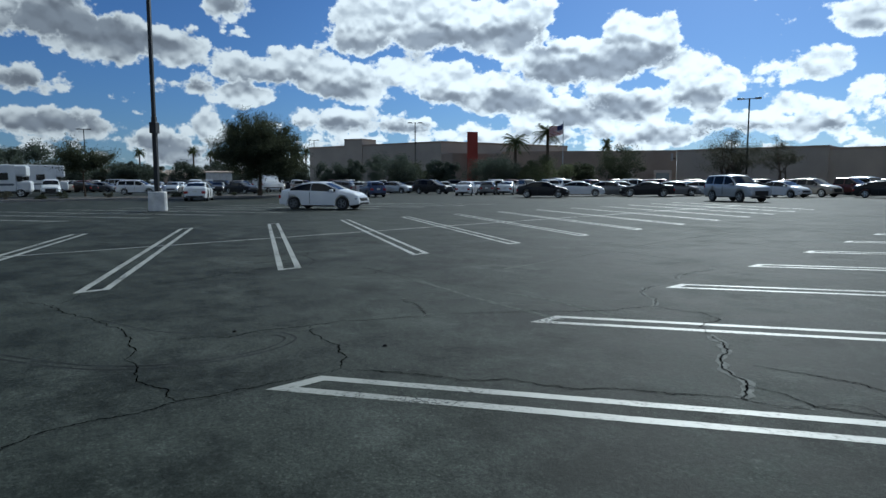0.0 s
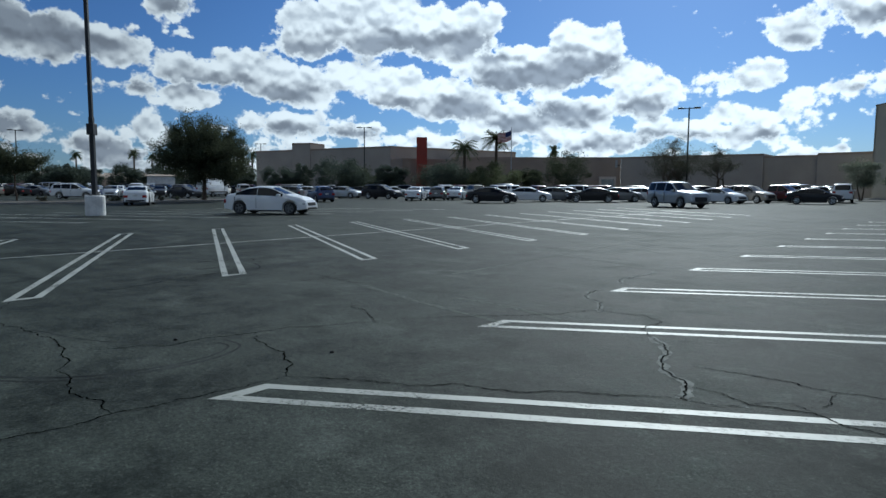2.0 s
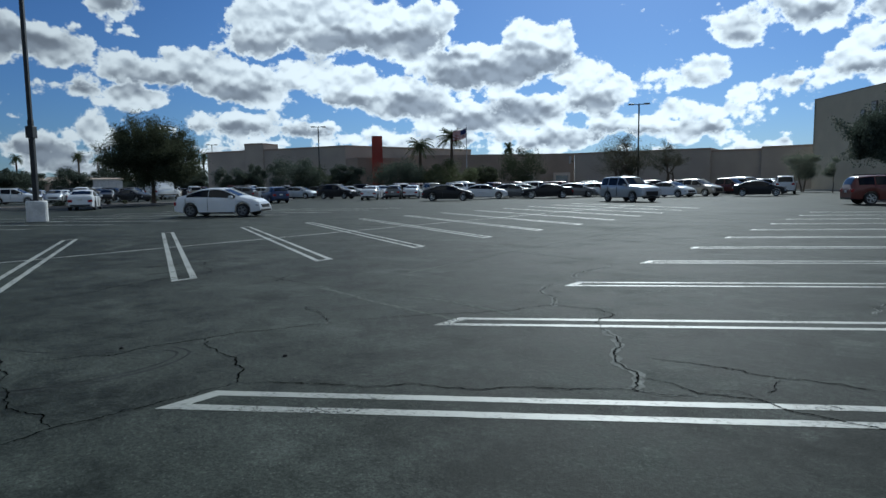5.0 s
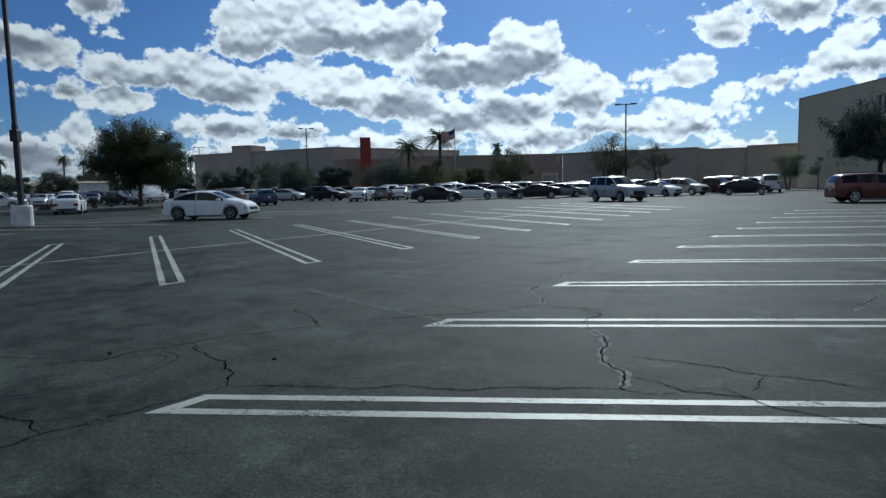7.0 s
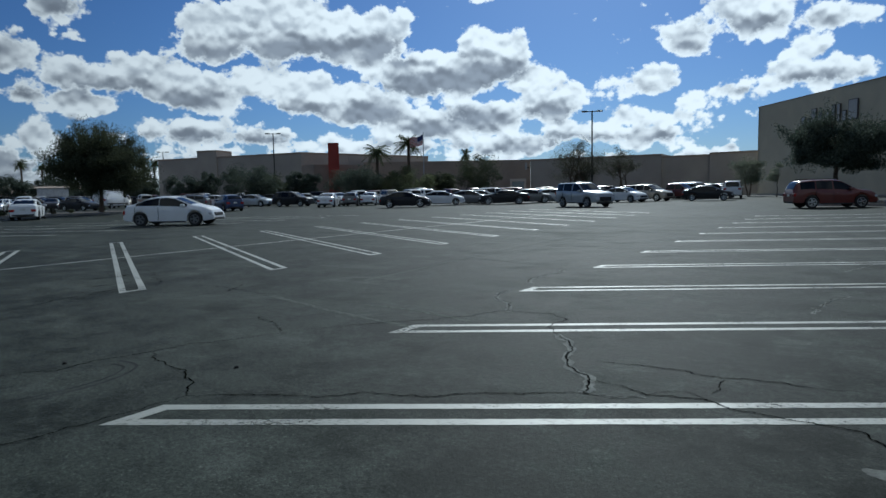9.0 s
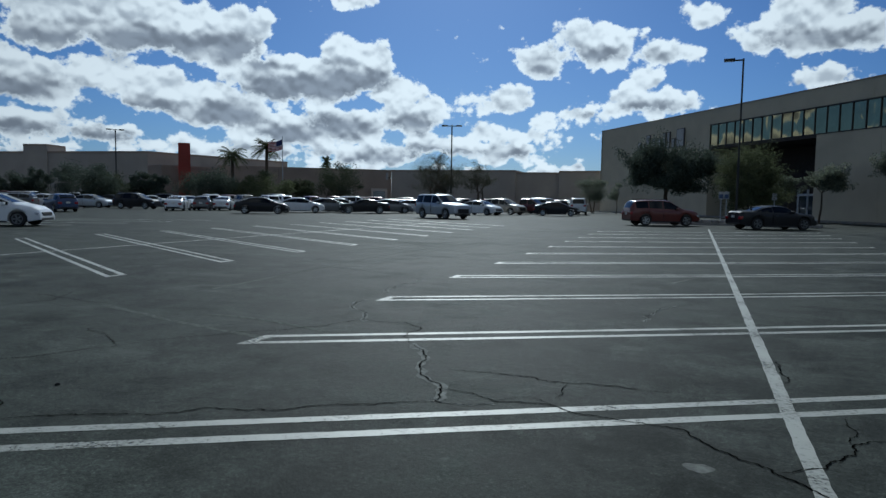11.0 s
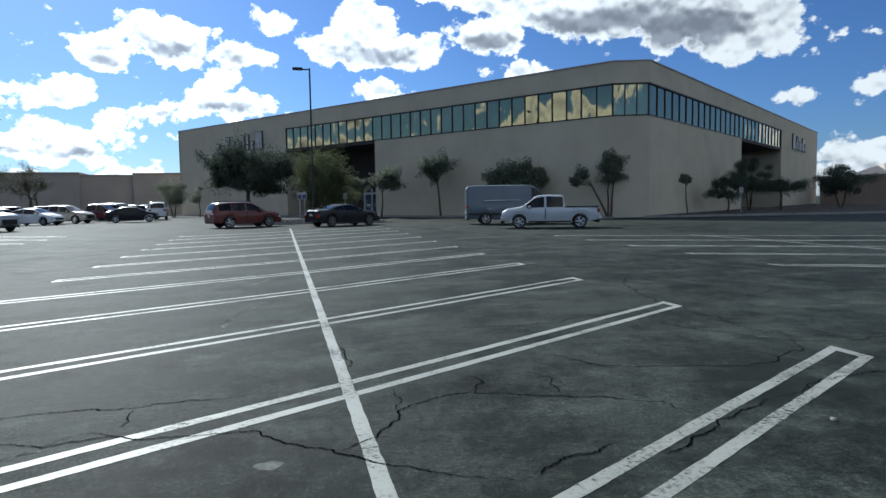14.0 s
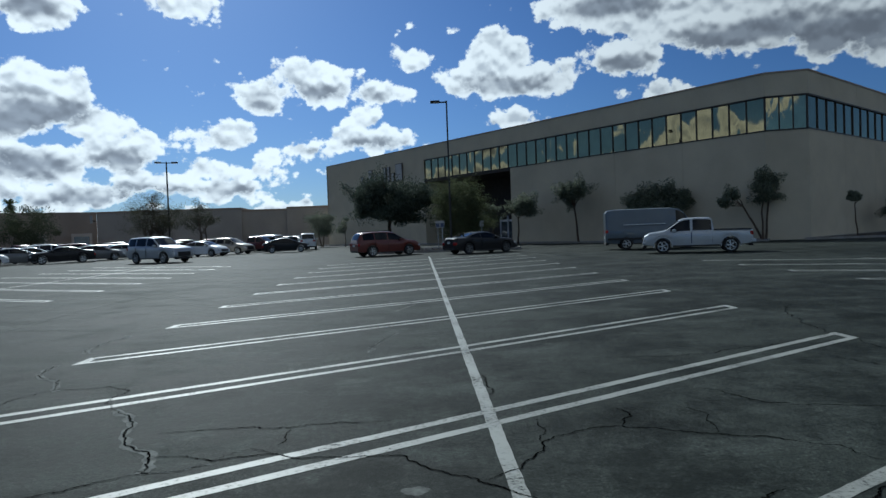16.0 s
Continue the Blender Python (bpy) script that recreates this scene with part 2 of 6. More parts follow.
# ---- materials ----
def material(name, colour, rough=0.7, metal=0.0, vary=0.12, scale=3.0, fine=40.0, bump=0.0, bump_scale=60.0, spec=0.5, coat=0.0, each=0.0):
    """Painted, mineral or metal surface: base colour varied at two scales, fine relief."""
    m = bpy.data.materials.new(name)
    m.use_nodes = True
    n = Nodes(m.node_tree)
    shader = m.node_tree.nodes["Principled BSDF"]
    place = n.add("ShaderNodeTexCoord").outputs["Object"]
    spread = n.math("ADD", n.math("MULTIPLY", n.noise(place, scale, 5.0), 0.65), n.math("MULTIPLY", n.noise(place, fine, 3.0), 0.35))
    lo, hi = [tuple(max(0.0, c * (1 + k * vary * 2.2)) for c in colour) for k in (-1, 1)]
    tone = n.mix(n.ramp(spread, 0.3, 0.7), lo, hi)
    if each:
        info = n.add("ShaderNodeObjectInfo").outputs["Random"]
        tone = n.mix(n.math("MULTIPLY", info, each), tone, tuple(c * 0.6 for c in colour))
    m.node_tree.links.new(tone, shader.inputs["Base Color"])
    shader.inputs["Roughness"].default_value, shader.inputs["Metallic"].default_value = rough, metal
    shader.inputs["Specular IOR Level"].default_value = spec
    shader.inputs["Coat Weight"].default_value = coat
    shader.inputs["Coat Roughness"].default_value = 0.06
    if rough > 0.2 and not coat:
        m.node_tree.links.new(n.ramp(n.noise(place, scale * 2.3, 4.0), 0.25, 0.75, rough - 0.08, min(1.0, rough + 0.08)), shader.inputs["Roughness"])
    if bump:
        relief = n.add("ShaderNodeBump", {"Strength": 0.6, "Distance": bump, "Height": n.noise(place, bump_scale, 5.0)})
        m.node_tree.links.new(relief.outputs[0], shader.inputs["Normal"])
    return m


def asphalt_material():
    m = bpy.data.materials.new("worn_asphalt")
    m.use_nodes = True
    n = Nodes(m.node_tree)
    shader = m.node_tree.nodes["Principled BSDF"]
    place = n.add("ShaderNodeTexCoord").outputs["Object"]
    wide = n.noise(place, 0.12, 4.0, 0.6)
    patch = n.noise(place, 0.7, 9.0, 0.68)
    blot = n.noise(place, 2.3, 9.0, 0.72)
    streak = n.noise(n.add("ShaderNodeMapping", {0: place, 2: (0, 0, radians(-62)), 3: (0.35, 1.7, 1)}).outputs[0], 1.1, 8.0, 0.7)
    mottle = n.noise(place, 11.0, 5.0, 0.72)
    grain = n.noise(place, 95.0, 3.0, 0.75)
    stone = n.add("ShaderNodeTexVoronoi", {"Vector": place, "Scale": 85.0}).outputs["Color"]
    stone = n.add("ShaderNodeSeparateColor", {0: stone}).outputs[0]
    worn = n.math("ADD", n.math("MULTIPLY", wide, 0.35), n.math("ADD", n.math("MULTIPLY", patch, 0.55), n.math("MULTIPLY", blot, 0.45)))
    worn = n.math("ADD", worn, n.math("MULTIPLY", mottle, 0.35))
    tone = n.mix(n.ramp(worn, 0.765, 0.94), (0.0195, 0.0245, 0.0206), (0.0540, 0.0650, 0.0550))
    # pale scuffs where wheels turn, rings of tyre sweeps, dark drips in the stalls
    scuff = n.math("MULTIPLY", n.ramp(n.math("ADD", n.math("MULTIPLY", blot, 0.6), n.math("MULTIPLY", streak, 0.4)), 0.51, 0.60), n.ramp(patch, 0.46, 0.60))
    tone = n.mix(n.math("MULTIPLY", scuff, 0.75), tone, (0.090, 0.106, 0.090))
    rings = n.add("ShaderNodeTexWave", {"Vector": n.add("ShaderNodeMapping", {0: place, 1: (3.2, -1.4, 0)}).outputs[0], "Scale": 0.16, "Distortion": 9.0, "Detail": 3.0, "Detail Scale": 0.35})
    rings.wave_type = "RINGS"
    swept = n.math("MULTIPLY", n.ramp(rings.outputs["Fac"], 0.80, 0.99), n.math("MULTIPLY", n.ramp(patch, 0.42, 0.60), n.ramp(mottle, 0.35, 0.62, 0.3, 1.0)))
    tone = n.mix(n.math("MULTIPLY", swept, 0.6), tone, (0.088, 0.102, 0.089))
    drip = n.noise(n.add("ShaderNodeMapping", {0: place, 1: (7.3, 2.1, 0)}).outputs[0], 0.85, 6.0, 0.62)
    tone = n.mix(n.math("MULTIPLY", n.ramp(drip, 0.53, 0.66), 0.32), tone, (0.010, 0.012, 0.0105))
    tone = n.mix(n.ramp(n.noise(place, 34.0, 3.0, 0.7), 0.36, 0.64), n.mix(0.5, tone, (0.005, 0.006, 0.005)), tone)
    tone = n.mix(n.ramp(grain, 0.30, 0.66), n.mix(0.55, tone, (0.005, 0.006, 0.005)), tone)
    pale = n.math("MULTIPLY", n.ramp(stone, 0.94, 0.99), n.ramp(worn, 0.76, 0.95, 0.3, 1.0))
    tone = n.mix(n.math("MULTIPLY", pale, 0.20), tone, (0.22, 0.23, 0.205))
    m.node_tree.links.new(tone, shader.inputs["Base Color"])
    m.node_tree.links.new(n.ramp(worn, 0.75, 1.0, 0.66, 0.84), shader.inputs["Roughness"])
    # dusty worn patches catch the low light, oily stains and pores do not
    gloss = n.math("MULTIPLY", n.ramp(worn, 0.75, 0.95, 0.058, 0.115), n.ramp(drip, 0.53, 0.66, 1.0, 0.72))
    gloss = n.math("MULTIPLY", gloss, n.ramp(grain, 0.30, 0.66, 0.65, 1.2))
    gloss = n.math("MULTIPLY_ADD", scuff, 0.05, gloss)
    m.node_tree.links.new(gloss, shader.inputs["Specular IOR Level"])
    height = n.math("ADD", n.math("MULTIPLY", grain, 0.55), n.math("ADD", n.math("MULTIPLY", stone, 0.3), n.math("MULTIPLY", mottle, 1.2)))
    relief = n.add("ShaderNodeBump", {"Strength": 0.6, "Distance": 0.007, "Height": height})
    m.node_tree.links.new(relief.outputs[0], shader.inputs["Normal"])
    return m


def road_paint_material():
    m = bpy.data.materials.new("worn_road_paint")
    m.use_nodes = True
    n = Nodes(m.node_tree)
    shader = m.node_tree.nodes["Principled BSDF"]
    place = n.add("ShaderNodeTexCoord").outputs["Object"]
    chips = n.noise(place, 26.0, 7.0, 0.72)
    broad = n.noise(place, 1.1, 4.0, 0.6)
    lack = n.math("ADD", n.math("MULTIPLY", chips, 0.75), n.math("MULTIPLY", broad, 0.5))
    tone = n.mix(n.ramp(broad, 0.3, 0.75), (0.30, 0.307, 0.272), (0.22, 0.227, 0.202))
    m.node_tree.links.new(tone, shader.inputs["Base Color"])
    shader.inputs["Roughness"].default_value = 0.55
    shader.inputs["Specular IOR Level"].default_value = 0.5
    relief = n.add("ShaderNodeBump", {"Strength": 0.4, "Distance": 0.003, "Height": n.noise(place, 95.0, 3.0, 0.7)})
    m.node_tree.links.new(relief.outputs[0], shader.inputs["Normal"])
    clear = n.add("ShaderNodeBsdfTransparent")
    both = n.add("ShaderNodeMixShader", {0: n.ramp(lack, 0.60, 0.84, 0.0, 0.85), 1: shader.outputs[0], 2: clear.outputs[0]})
    out = m.node_tree.nodes["Material Output"]
    m.node_tree.links.new(both.outputs[0], out.inputs[0])
    return m


def leaf_material(name, colour, back=0.25):
    m = bpy.data.materials.new(name)
    m.use_nodes = True
    n = Nodes(m.node_tree)
    shader = m.node_tree.nodes["Principled BSDF"]
    chance = n.add("ShaderNodeNewGeometry").outputs["Random Per Island"]
    tone = n.mix(chance, tuple(c * 0.55 for c in colour), tuple(c * 1.5 for c in colour))
    m.node_tree.links.new(tone, shader.inputs["Base Color"])
    shader.inputs["Roughness"].default_value = 0.85
    shader.inputs["Specular IOR Level"].default_value = 0.15
    through_leaf = n.add("ShaderNodeBsdfTranslucent", {0: tone})
    both = n.add("ShaderNodeMixShader", {0: back, 1: shader.outputs[0], 2: through_leaf.outputs[0]})
    m.node_tree.links.new(both.outputs[0], m.node_tree.nodes["Material Output"].inputs[0])
    return m


def glass_material(name, tint, rough=0.03, metal=0.0):
    m = material(name, tint, rough, metal, 0.06, 1.0, 8.0, spec=0.9)
    shader = m.node_tree.nodes["Principled BSDF"]
    shader.inputs["IOR"].default_value = 1.6
    return m


ASPHALT, PAINT_WHITE = asphalt_material(), road_paint_material()
CRACK = material("open_crack", (0.003, 0.003, 0.003), 1.0, vary=0.2, spec=0.0)
CRACK_EDGE = material("crumbled_asphalt_edge", (0.082, 0.090, 0.080), 0.9, vary=0.3, scale=9, fine=80, bump=0.004, bump_scale=120)
STAIN = material("pale_dried_stain", (0.066, 0.073, 0.064), 0.85, vary=0.25, scale=12)
TYRE_MARK = material("rubbed_rubber", (0.02, 0.023, 0.022), 0.8, vary=0.3, spec=0.1)
PALE_SWEEP = material("pale_tyre_sweep", (0.058, 0.067, 0.057), 0.85, vary=0.35, scale=14, spec=0.1)
STONE_DARK = material("dark_stone", (0.012, 0.012, 0.012), 0.9, vary=0.2)
STUCCO = material("tan_stucco", (0.515, 0.46, 0.345), 0.9, vary=0.05, scale=0.35, fine=30, bump=0.004, bump_scale=90)
STUCCO_DARK = material("brown_stucco", (0.33, 0.26, 0.21), 0.9, vary=0.06, scale=0.3, fine=20, bump=0.004)
STUCCO_MALL = material("mall_stucco", (0.38, 0.335, 0.29), 0.9, vary=0.06, scale=0.2, fine=20, bump=0.004)
STUCCO_PALE = material("pale_stucco", (0.55, 0.47, 0.40), 0.9, vary=0.05, scale=0.3, fine=20)
RED_CLAD = material("red_cladding", (0.27, 0.03, 0.018), 0.6, vary=0.06, scale=0.5)
# near-black tone stands in for the shade inside the entrance recesses
RECESS_SHADE = material("shade_dark_recess", (0.06, 0.05, 0.045), 0.85, vary=0.1)
BAND_GLASS = glass_material("mirror_glass", (0.36, 0.32, 0.19), 0.02, 0.92)
DOOR_GLASS = glass_material("door_glass", (0.05, 0.07, 0.09), 0.04, 0.0)
MULLION = material("dark_bronze", (0.05, 0.045, 0.04), 0.45, 0.6, 0.08)
WHITE_FRAME = material("white_frame", (0.7, 0.7, 0.7), 0.5, vary=0.05)
SIGN_LETTER = material("sign_letter", (0.10, 0.09, 0.085), 0.45, 0.3, 0.05)
SIGN_FACE = material("sign_letter_edge", (0.38, 0.37, 0.36), 0.4, 0.0, 0.05)
CONCRETE = material("concrete", (0.27, 0.255, 0.235), 0.9, vary=0.12, scale=2.0, fine=40, bump=0.003)
CONCRETE_WHITE = material("whitewashed_concrete", (0.66, 0.65, 0.63), 0.85, vary=0.10, scale=2.5, fine=30, bump=0.003)
GRAVEL = material("desert_gravel", (0.16, 0.13, 0.10), 0.95, vary=0.3, scale=1.5, fine=30, bump=0.02, bump_scale=40)
# ground cover, its colour darkened further for the shade lying on the beds
MULCH_SHADED = material("shade_darkened_mulch", (0.045, 0.038, 0.03), 0.95, vary=0.3, scale=1.5, fine=30, bump=0.02, bump_scale=40)
POLE_STEEL = material("dark_pole_steel", (0.03, 0.031, 0.033), 0.5, 0.5, 0.1)
STEEL_GREY = material("galvanised_steel", (0.42, 0.43, 0.44), 0.45, 0.8, 0.1)
SIGN_BLUE = material("sign_blue", (0.03, 0.055, 0.13), 0.5)
SIGN_WHITE = material("sign_white", (0.42, 0.42, 0.41), 0.5)
BARK = material("bark", (0.09, 0.065, 0.045), 0.95, vary=0.25, scale=6, fine=40, bump=0.02, bump_scale=25)
LEAF_MESQUITE = leaf_material("mesquite_leaf", (0.066, 0.076, 0.046), 0.4)
LEAF_OAK = leaf_material("oak_leaf", (0.080, 0.098, 0.075), 0.3)
LEAF_OLIVE = leaf_material("olive_leaf", (0.17, 0.19, 0.14), 0.4)
LEAF_PALO = leaf_material("palo_verde_leaf", (0.11, 0.125, 0.066), 0.4)
LEAF_PALM = leaf_material("palm_leaf", (0.08, 0.1, 0.045), 0.3)
LEAF_DRY = leaf_material("sparse_leaf", (0.09, 0.09, 0.065), 0.4)
# distance haze is mixed into the blue-grey base colour
HILL = material("hazed_hill", (0.16, 0.19, 0.24), 1.0, vary=0.1, scale=0.01, fine=0.1)
RUBBER = material("tyre_rubber", (0.018, 0.018, 0.018), 0.85, vary=0.15)
ALLOY = material("alloy", (0.55, 0.56, 0.57), 0.3, 0.9, 0.05)
ALLOY_DARK = material("dark_alloy", (0.2, 0.2, 0.205), 0.35, 0.8, 0.05)
CAR_GLASS = material("tinted_car_glass", (0.006, 0.007, 0.008), 0.06, 0.0, 0.05, 1.0, 8.0, spec=0.35)
TRIM_BLACK = material("black_plastic", (0.02, 0.02, 0.021), 0.6, vary=0.1)
HEADLAMP = material("headlamp_lens", (0.65, 0.67, 0.7), 0.12, 0.3, 0.03, coat=1.0)
TAIL_RED = material("tail_lens", (0.32, 0.012, 0.012), 0.18, 0.0, 0.03, coat=1.0)
PLATE = material("plate_white", (0.6, 0.6, 0.58), 0.5)
CAR_PAINT = {
    key: material(key + "_car_paint", rgb, 0.32, metal, 0.03, 1.5, 60, spec=0.25 if key == "black" else 0.5, coat=0.2 if key == "black" else 0.45)
    for key, rgb, metal in (
        ("white", (0.74, 0.75, 0.76), 0.0), ("silver", (0.46, 0.48, 0.50), 0.5), ("grey", (0.13, 0.135, 0.14), 0.4), ("black", (0.012, 0.012, 0.014), 0.0),
        ("blue", (0.03, 0.05, 0.13), 0.2), ("red", (0.12, 0.022, 0.015), 0.15), ("dark_red", (0.09, 0.012, 0.012), 0.2), ("tan", (0.36, 0.32, 0.26), 0.4), ("slate", (0.10, 0.125, 0.15), 0.2))
}
FLAG_RED, FLAG_WHITE, FLAG_BLUE = material("flag_red", (0.38, 0.03, 0.035), 0.9), material("flag_white", (0.65, 0.63, 0.62), 0.9), material("flag_blue", (0.025, 0.035, 0.12), 0.9)


# ---- mesh tools ----
def mesh_of(name, verts, faces, mat, smooth=False):
    me = bpy.data.meshes.new(name)
    me.from_pydata([tuple(map(float, v)) for v in verts], [], faces)
    me.materials.append(mat)
    if smooth:
        me.polygons.foreach_set("use_smooth", [True] * len(me.polygons))
    me.update()
    return me


def part(name, bm, mat, parent, label="", smooth=False):
    """Links a bmesh as one mesh object under a thing or under a part."""
    me = bpy.data.meshes.new(name)
    bm.to_mesh(me)
    bm.free()
    me.materials.append(mat)
    if smooth:
        me.polygons.foreach_set("use_smooth", [True] * len(me.polygons))
        me.set_sharp_from_angle(angle=radians(26))
    ob = new(name, me)
    ob.parent = parent
    if label:
        ob["label"] = label
    return ob


def shared(name, me, parent, m=None, label=""):
    ob = new(name, me)
    ob.parent = parent
    if m is not None:
        ob.matrix_basis = m
    if label:
        ob["label"] = label
    return ob


def box(x0, x1, y0, y1, z0, z1, bevel=0.0, m=None, bm=None):
    bm = bm or bmesh.new()
    made = bmesh.ops.create_cube(bm, size=1.0, matrix=Matrix.Translation(((x0 + x1) / 2, (y0 + y1) / 2, (z0 + z1) / 2)) @ Matrix.Diagonal((x1 - x0, y1 - y0, z1 - z0, 1)))
    if bevel:
        edges = {e for v in made["verts"] for e in v.link_edges}
        made = bmesh.ops.bevel(bm, geom=list(edges), offset=bevel, segments=2, affect="EDGES", profile=0.5)
    if m is not None:
        bmesh.ops.transform(bm, matrix=m, verts=made["verts"] if not bevel else list({v for f in made["faces"] for v in f.verts} | set(bm.verts)))
    return bm


def lathe(profile, segments=20, axis="z", cap=True):
    """Turned body from (radius, height) pairs."""
    verts, faces, k = [], [], len(profile)
    for s in range(segments):
        a = 2 * math.pi * s / segments
        for r, h in profile:
            p = (r * math.cos(a), r * math.sin(a), h)
            verts.append(p if axis == "z" else (p[0], p[2], p[1]))
    for s in range(segments):
        for i in range(k - 1):
            a, b = s * k + i, ((s + 1) % segments) * k + i
            faces.append((a, b, b + 1, a + 1) if axis == "z" else (a, a + 1, b + 1, b))
    if cap:
        faces += [tuple(s * k for s in range(segments))[::-1], tuple(s * k + k - 1 for s in range(segments))]
    bm = bmesh.new()
    vs = [bm.verts.new(v) for v in verts]
    for f in faces:
        if len(set(f)) > 2:
            bm.faces.new([vs[i] for i in f])
    bmesh.ops.recalc_face_normals(bm, faces=bm.faces)
    return bm


def tube(bm, a, b, ra, rb, sides=7):
    """A tapered limb from a to b."""
    a, b = Vector(a), Vector(b)
    q = (b - a).to_track_quat("Z", "Y")
    rings = []
    for p, r in ((a, ra), (b, rb)):
        rings.append([bm.verts.new(p + q @ Vector((r * math.cos(2 * math.pi * i / sides), r * math.sin(2 * math.pi * i / sides), 0))) for i in range(sides)])
    for i in range(sides):
        j = (i + 1) % sides
        bm.faces.new((rings[0][i], rings[0][j], rings[1][j], rings[1][i]))
    bm.faces.new(rings[1])
    bm.faces.new(rings[0][::-1])


def thing(name, m, label, category, group="", kind=""):
    ob = new(name)
    ob.matrix_basis = m
    return tagged(ob, label, category, group, kind)


def polar(az, d):
    """A place d metres off in the direction az (degrees left of +y)."""
    return -0.6 - d * math.sin(radians(az)), 0.35 + d * math.cos(radians(az))

# ---- ground, markings, kerbs ----
def build_ground():
    verts, faces = [], []
    rings = [-2600, -400, -150, -60, -30, -15, 0, 15, 30, 60, 150, 400, 2600]
    for y in rings:
        for x in rings:
            verts.append((x, y, 0.0))
    k = len(rings)
    for j in range(k - 1):
        for i in range(k - 1):
            faces.append((j * k + i, j * k + i + 1, (j + 1) * k + i + 1, (j + 1) * k + i))
    tagged(new("ground", mesh_of("ground", verts, faces, ASPHALT)), "dark grey worn asphalt car park with fine cracks", "car park", kind="structure")


def strip(bm, pts, width, z):
    """A flat painted strip along pts, with slightly uneven edges."""
    rnd = random.Random(round(pts[0][0] * 31 + pts[0][1] * 17, 3))
    rows = []
    for (ax, ay), (bx, by) in zip(pts, pts[1:]):
        length = math.hypot(bx - ax, by - ay)
        steps = max(1, int(length / 0.12))
        nx, ny = -(by - ay) / length, (bx - ax) / length
        for s in range(steps + 1):
            f = s / steps
            half = [width / 2 + rnd.uniform(-0.005, 0.005) for _ in range(2)]
            x, y = ax + (bx - ax) * f, ay + (by - ay) * f
            rows.append((bm.verts.new((x + nx * half[0], y + ny * half[0], z)), bm.verts.new((x - nx * half[1], y - ny * half[1], z))))
        for a, b in zip(rows[-steps - 1:], rows[-steps:]):
            bm.faces.new((a[0], a[1], b[1], b[0]))


LINE = 0.105


def double_stripe(points, gap, caps):
    """A hairpin stall marking: two parallel lines, cut along the aisle and joined at the ends named in caps."""
    bm = bmesh.new()
    rnd = random.Random(round(points[0][0] * 31 + points[0][1] * 17, 3))
    for lift in (0.0, gap):
        rows = []
        for (ax, ay), (bx, by) in zip(points, points[1:]):
            half = LINE / 2 * math.hypot(bx - ax, by - ay) / abs(bx - ax)
            steps = max(2, int(abs(bx - ax) / 0.07))
            for s in range(1 if rows else 0, steps + 1):
                x, y = ax + (bx - ax) * s / steps, ay + (by - ay) * s / steps + lift
                ragged = [0.007 * noise.noise((x * 1.3, y * 1.3, k)) + rnd.uniform(-0.004, 0.004) for k in (0.0, 5.0)]
                rows.append((bm.verts.new((x, y + half + ragged[0], 0.003)), bm.verts.new((x, y - half + ragged[1], 0.003))))
        for a, b in zip(rows, rows[1:]):
            bm.faces.new((a[0], a[1], b[1], b[0]))
    for i in caps:
        (x, y), (tx, ty) = (points[0], points[1]) if i == 0 else (points[-1], points[-2])
        slope, run = (ty - y) / (tx - x), math.copysign(LINE * 1.15, tx - x)
        half = LINE / 2 * math.hypot(1, slope)
        bm.faces.new([bm.verts.new((px, py, 0.0036)) for px, py in ((x, y - half), (x + run, y - half + slope * run), (x + run, y + gap + half + slope * run), (x, y + gap + half))])
    bmesh.ops.recalc_face_normals(bm, faces=bm.faces)
    me = bpy.data.meshes.new("stall_marking")
    bm.to_mesh(me)
    bm.free()
    me.materials.append(PAINT_WHITE)
    tagged(new("stall_marking", me), "worn white double stall line painted on asphalt", "road marking", "stall markings", "structure")


def long_line(points, width=LINE):
    bm = bmesh.new()
    strip(bm, points, width, 0.0042)
    me = bpy.data.meshes.new("row_line")
    bm.to_mesh(me)
    bm.free()
    me.materials.append(PAINT_WHITE)
    tagged(new("row_line", me), "long straight white line painted between two stall rows", "road marking", "row lines", "structure")


PITCH = 3.15


def build_markings():
    # the double row that the camera stands beside, across its centre line x = 0
    for n in range(-2, 11):
        y = 2.60 + PITCH * n
        x = -4.88 - 0.045 * n
        double_stripe([(x, y), (0.0, y + (3.03 if n == -1 else 2.88)), (5.0 + 0.07 * n, 8.47 + (3.23 if n > 0 else 3.12) * n)], 0.38 if n < 0 else 0.355, (0, -1))
    long_line([(0.035, -8.0), (0.06, 20.0), (0.06, 41.5)], 0.108)
    # the row over the aisle, mirrored
    for n in range(-2, 12):
        y = 2.83 + PITCH * n
        double_stripe([(-10.38 - 0.08 * n, y), (-21.5 - 0.03 * n, y + 6.1)], 0.34, (0, -1))
    long_line([(-16.2, -6.0), (-16.2, 41.0)])
    for n in range(-4, 10):
        y = 4.0 + PITCH * n
        double_stripe([(-28.6, y), (-40.2, y - 6.5)], 0.36, (0, -1))
    long_line([(-34.6, -14.0), (-34.6, 30.0)])
    # the row towards the store
    for n in range(-2, 5):
        y = 12.45 + 3.35 * n
        double_stripe([(10.15 + 0.16 * n, y), (21.5, y - 6.3)], 0.36, (0, -1))
    long_line([(15.9, -8.0), (15.9, 24.0)])


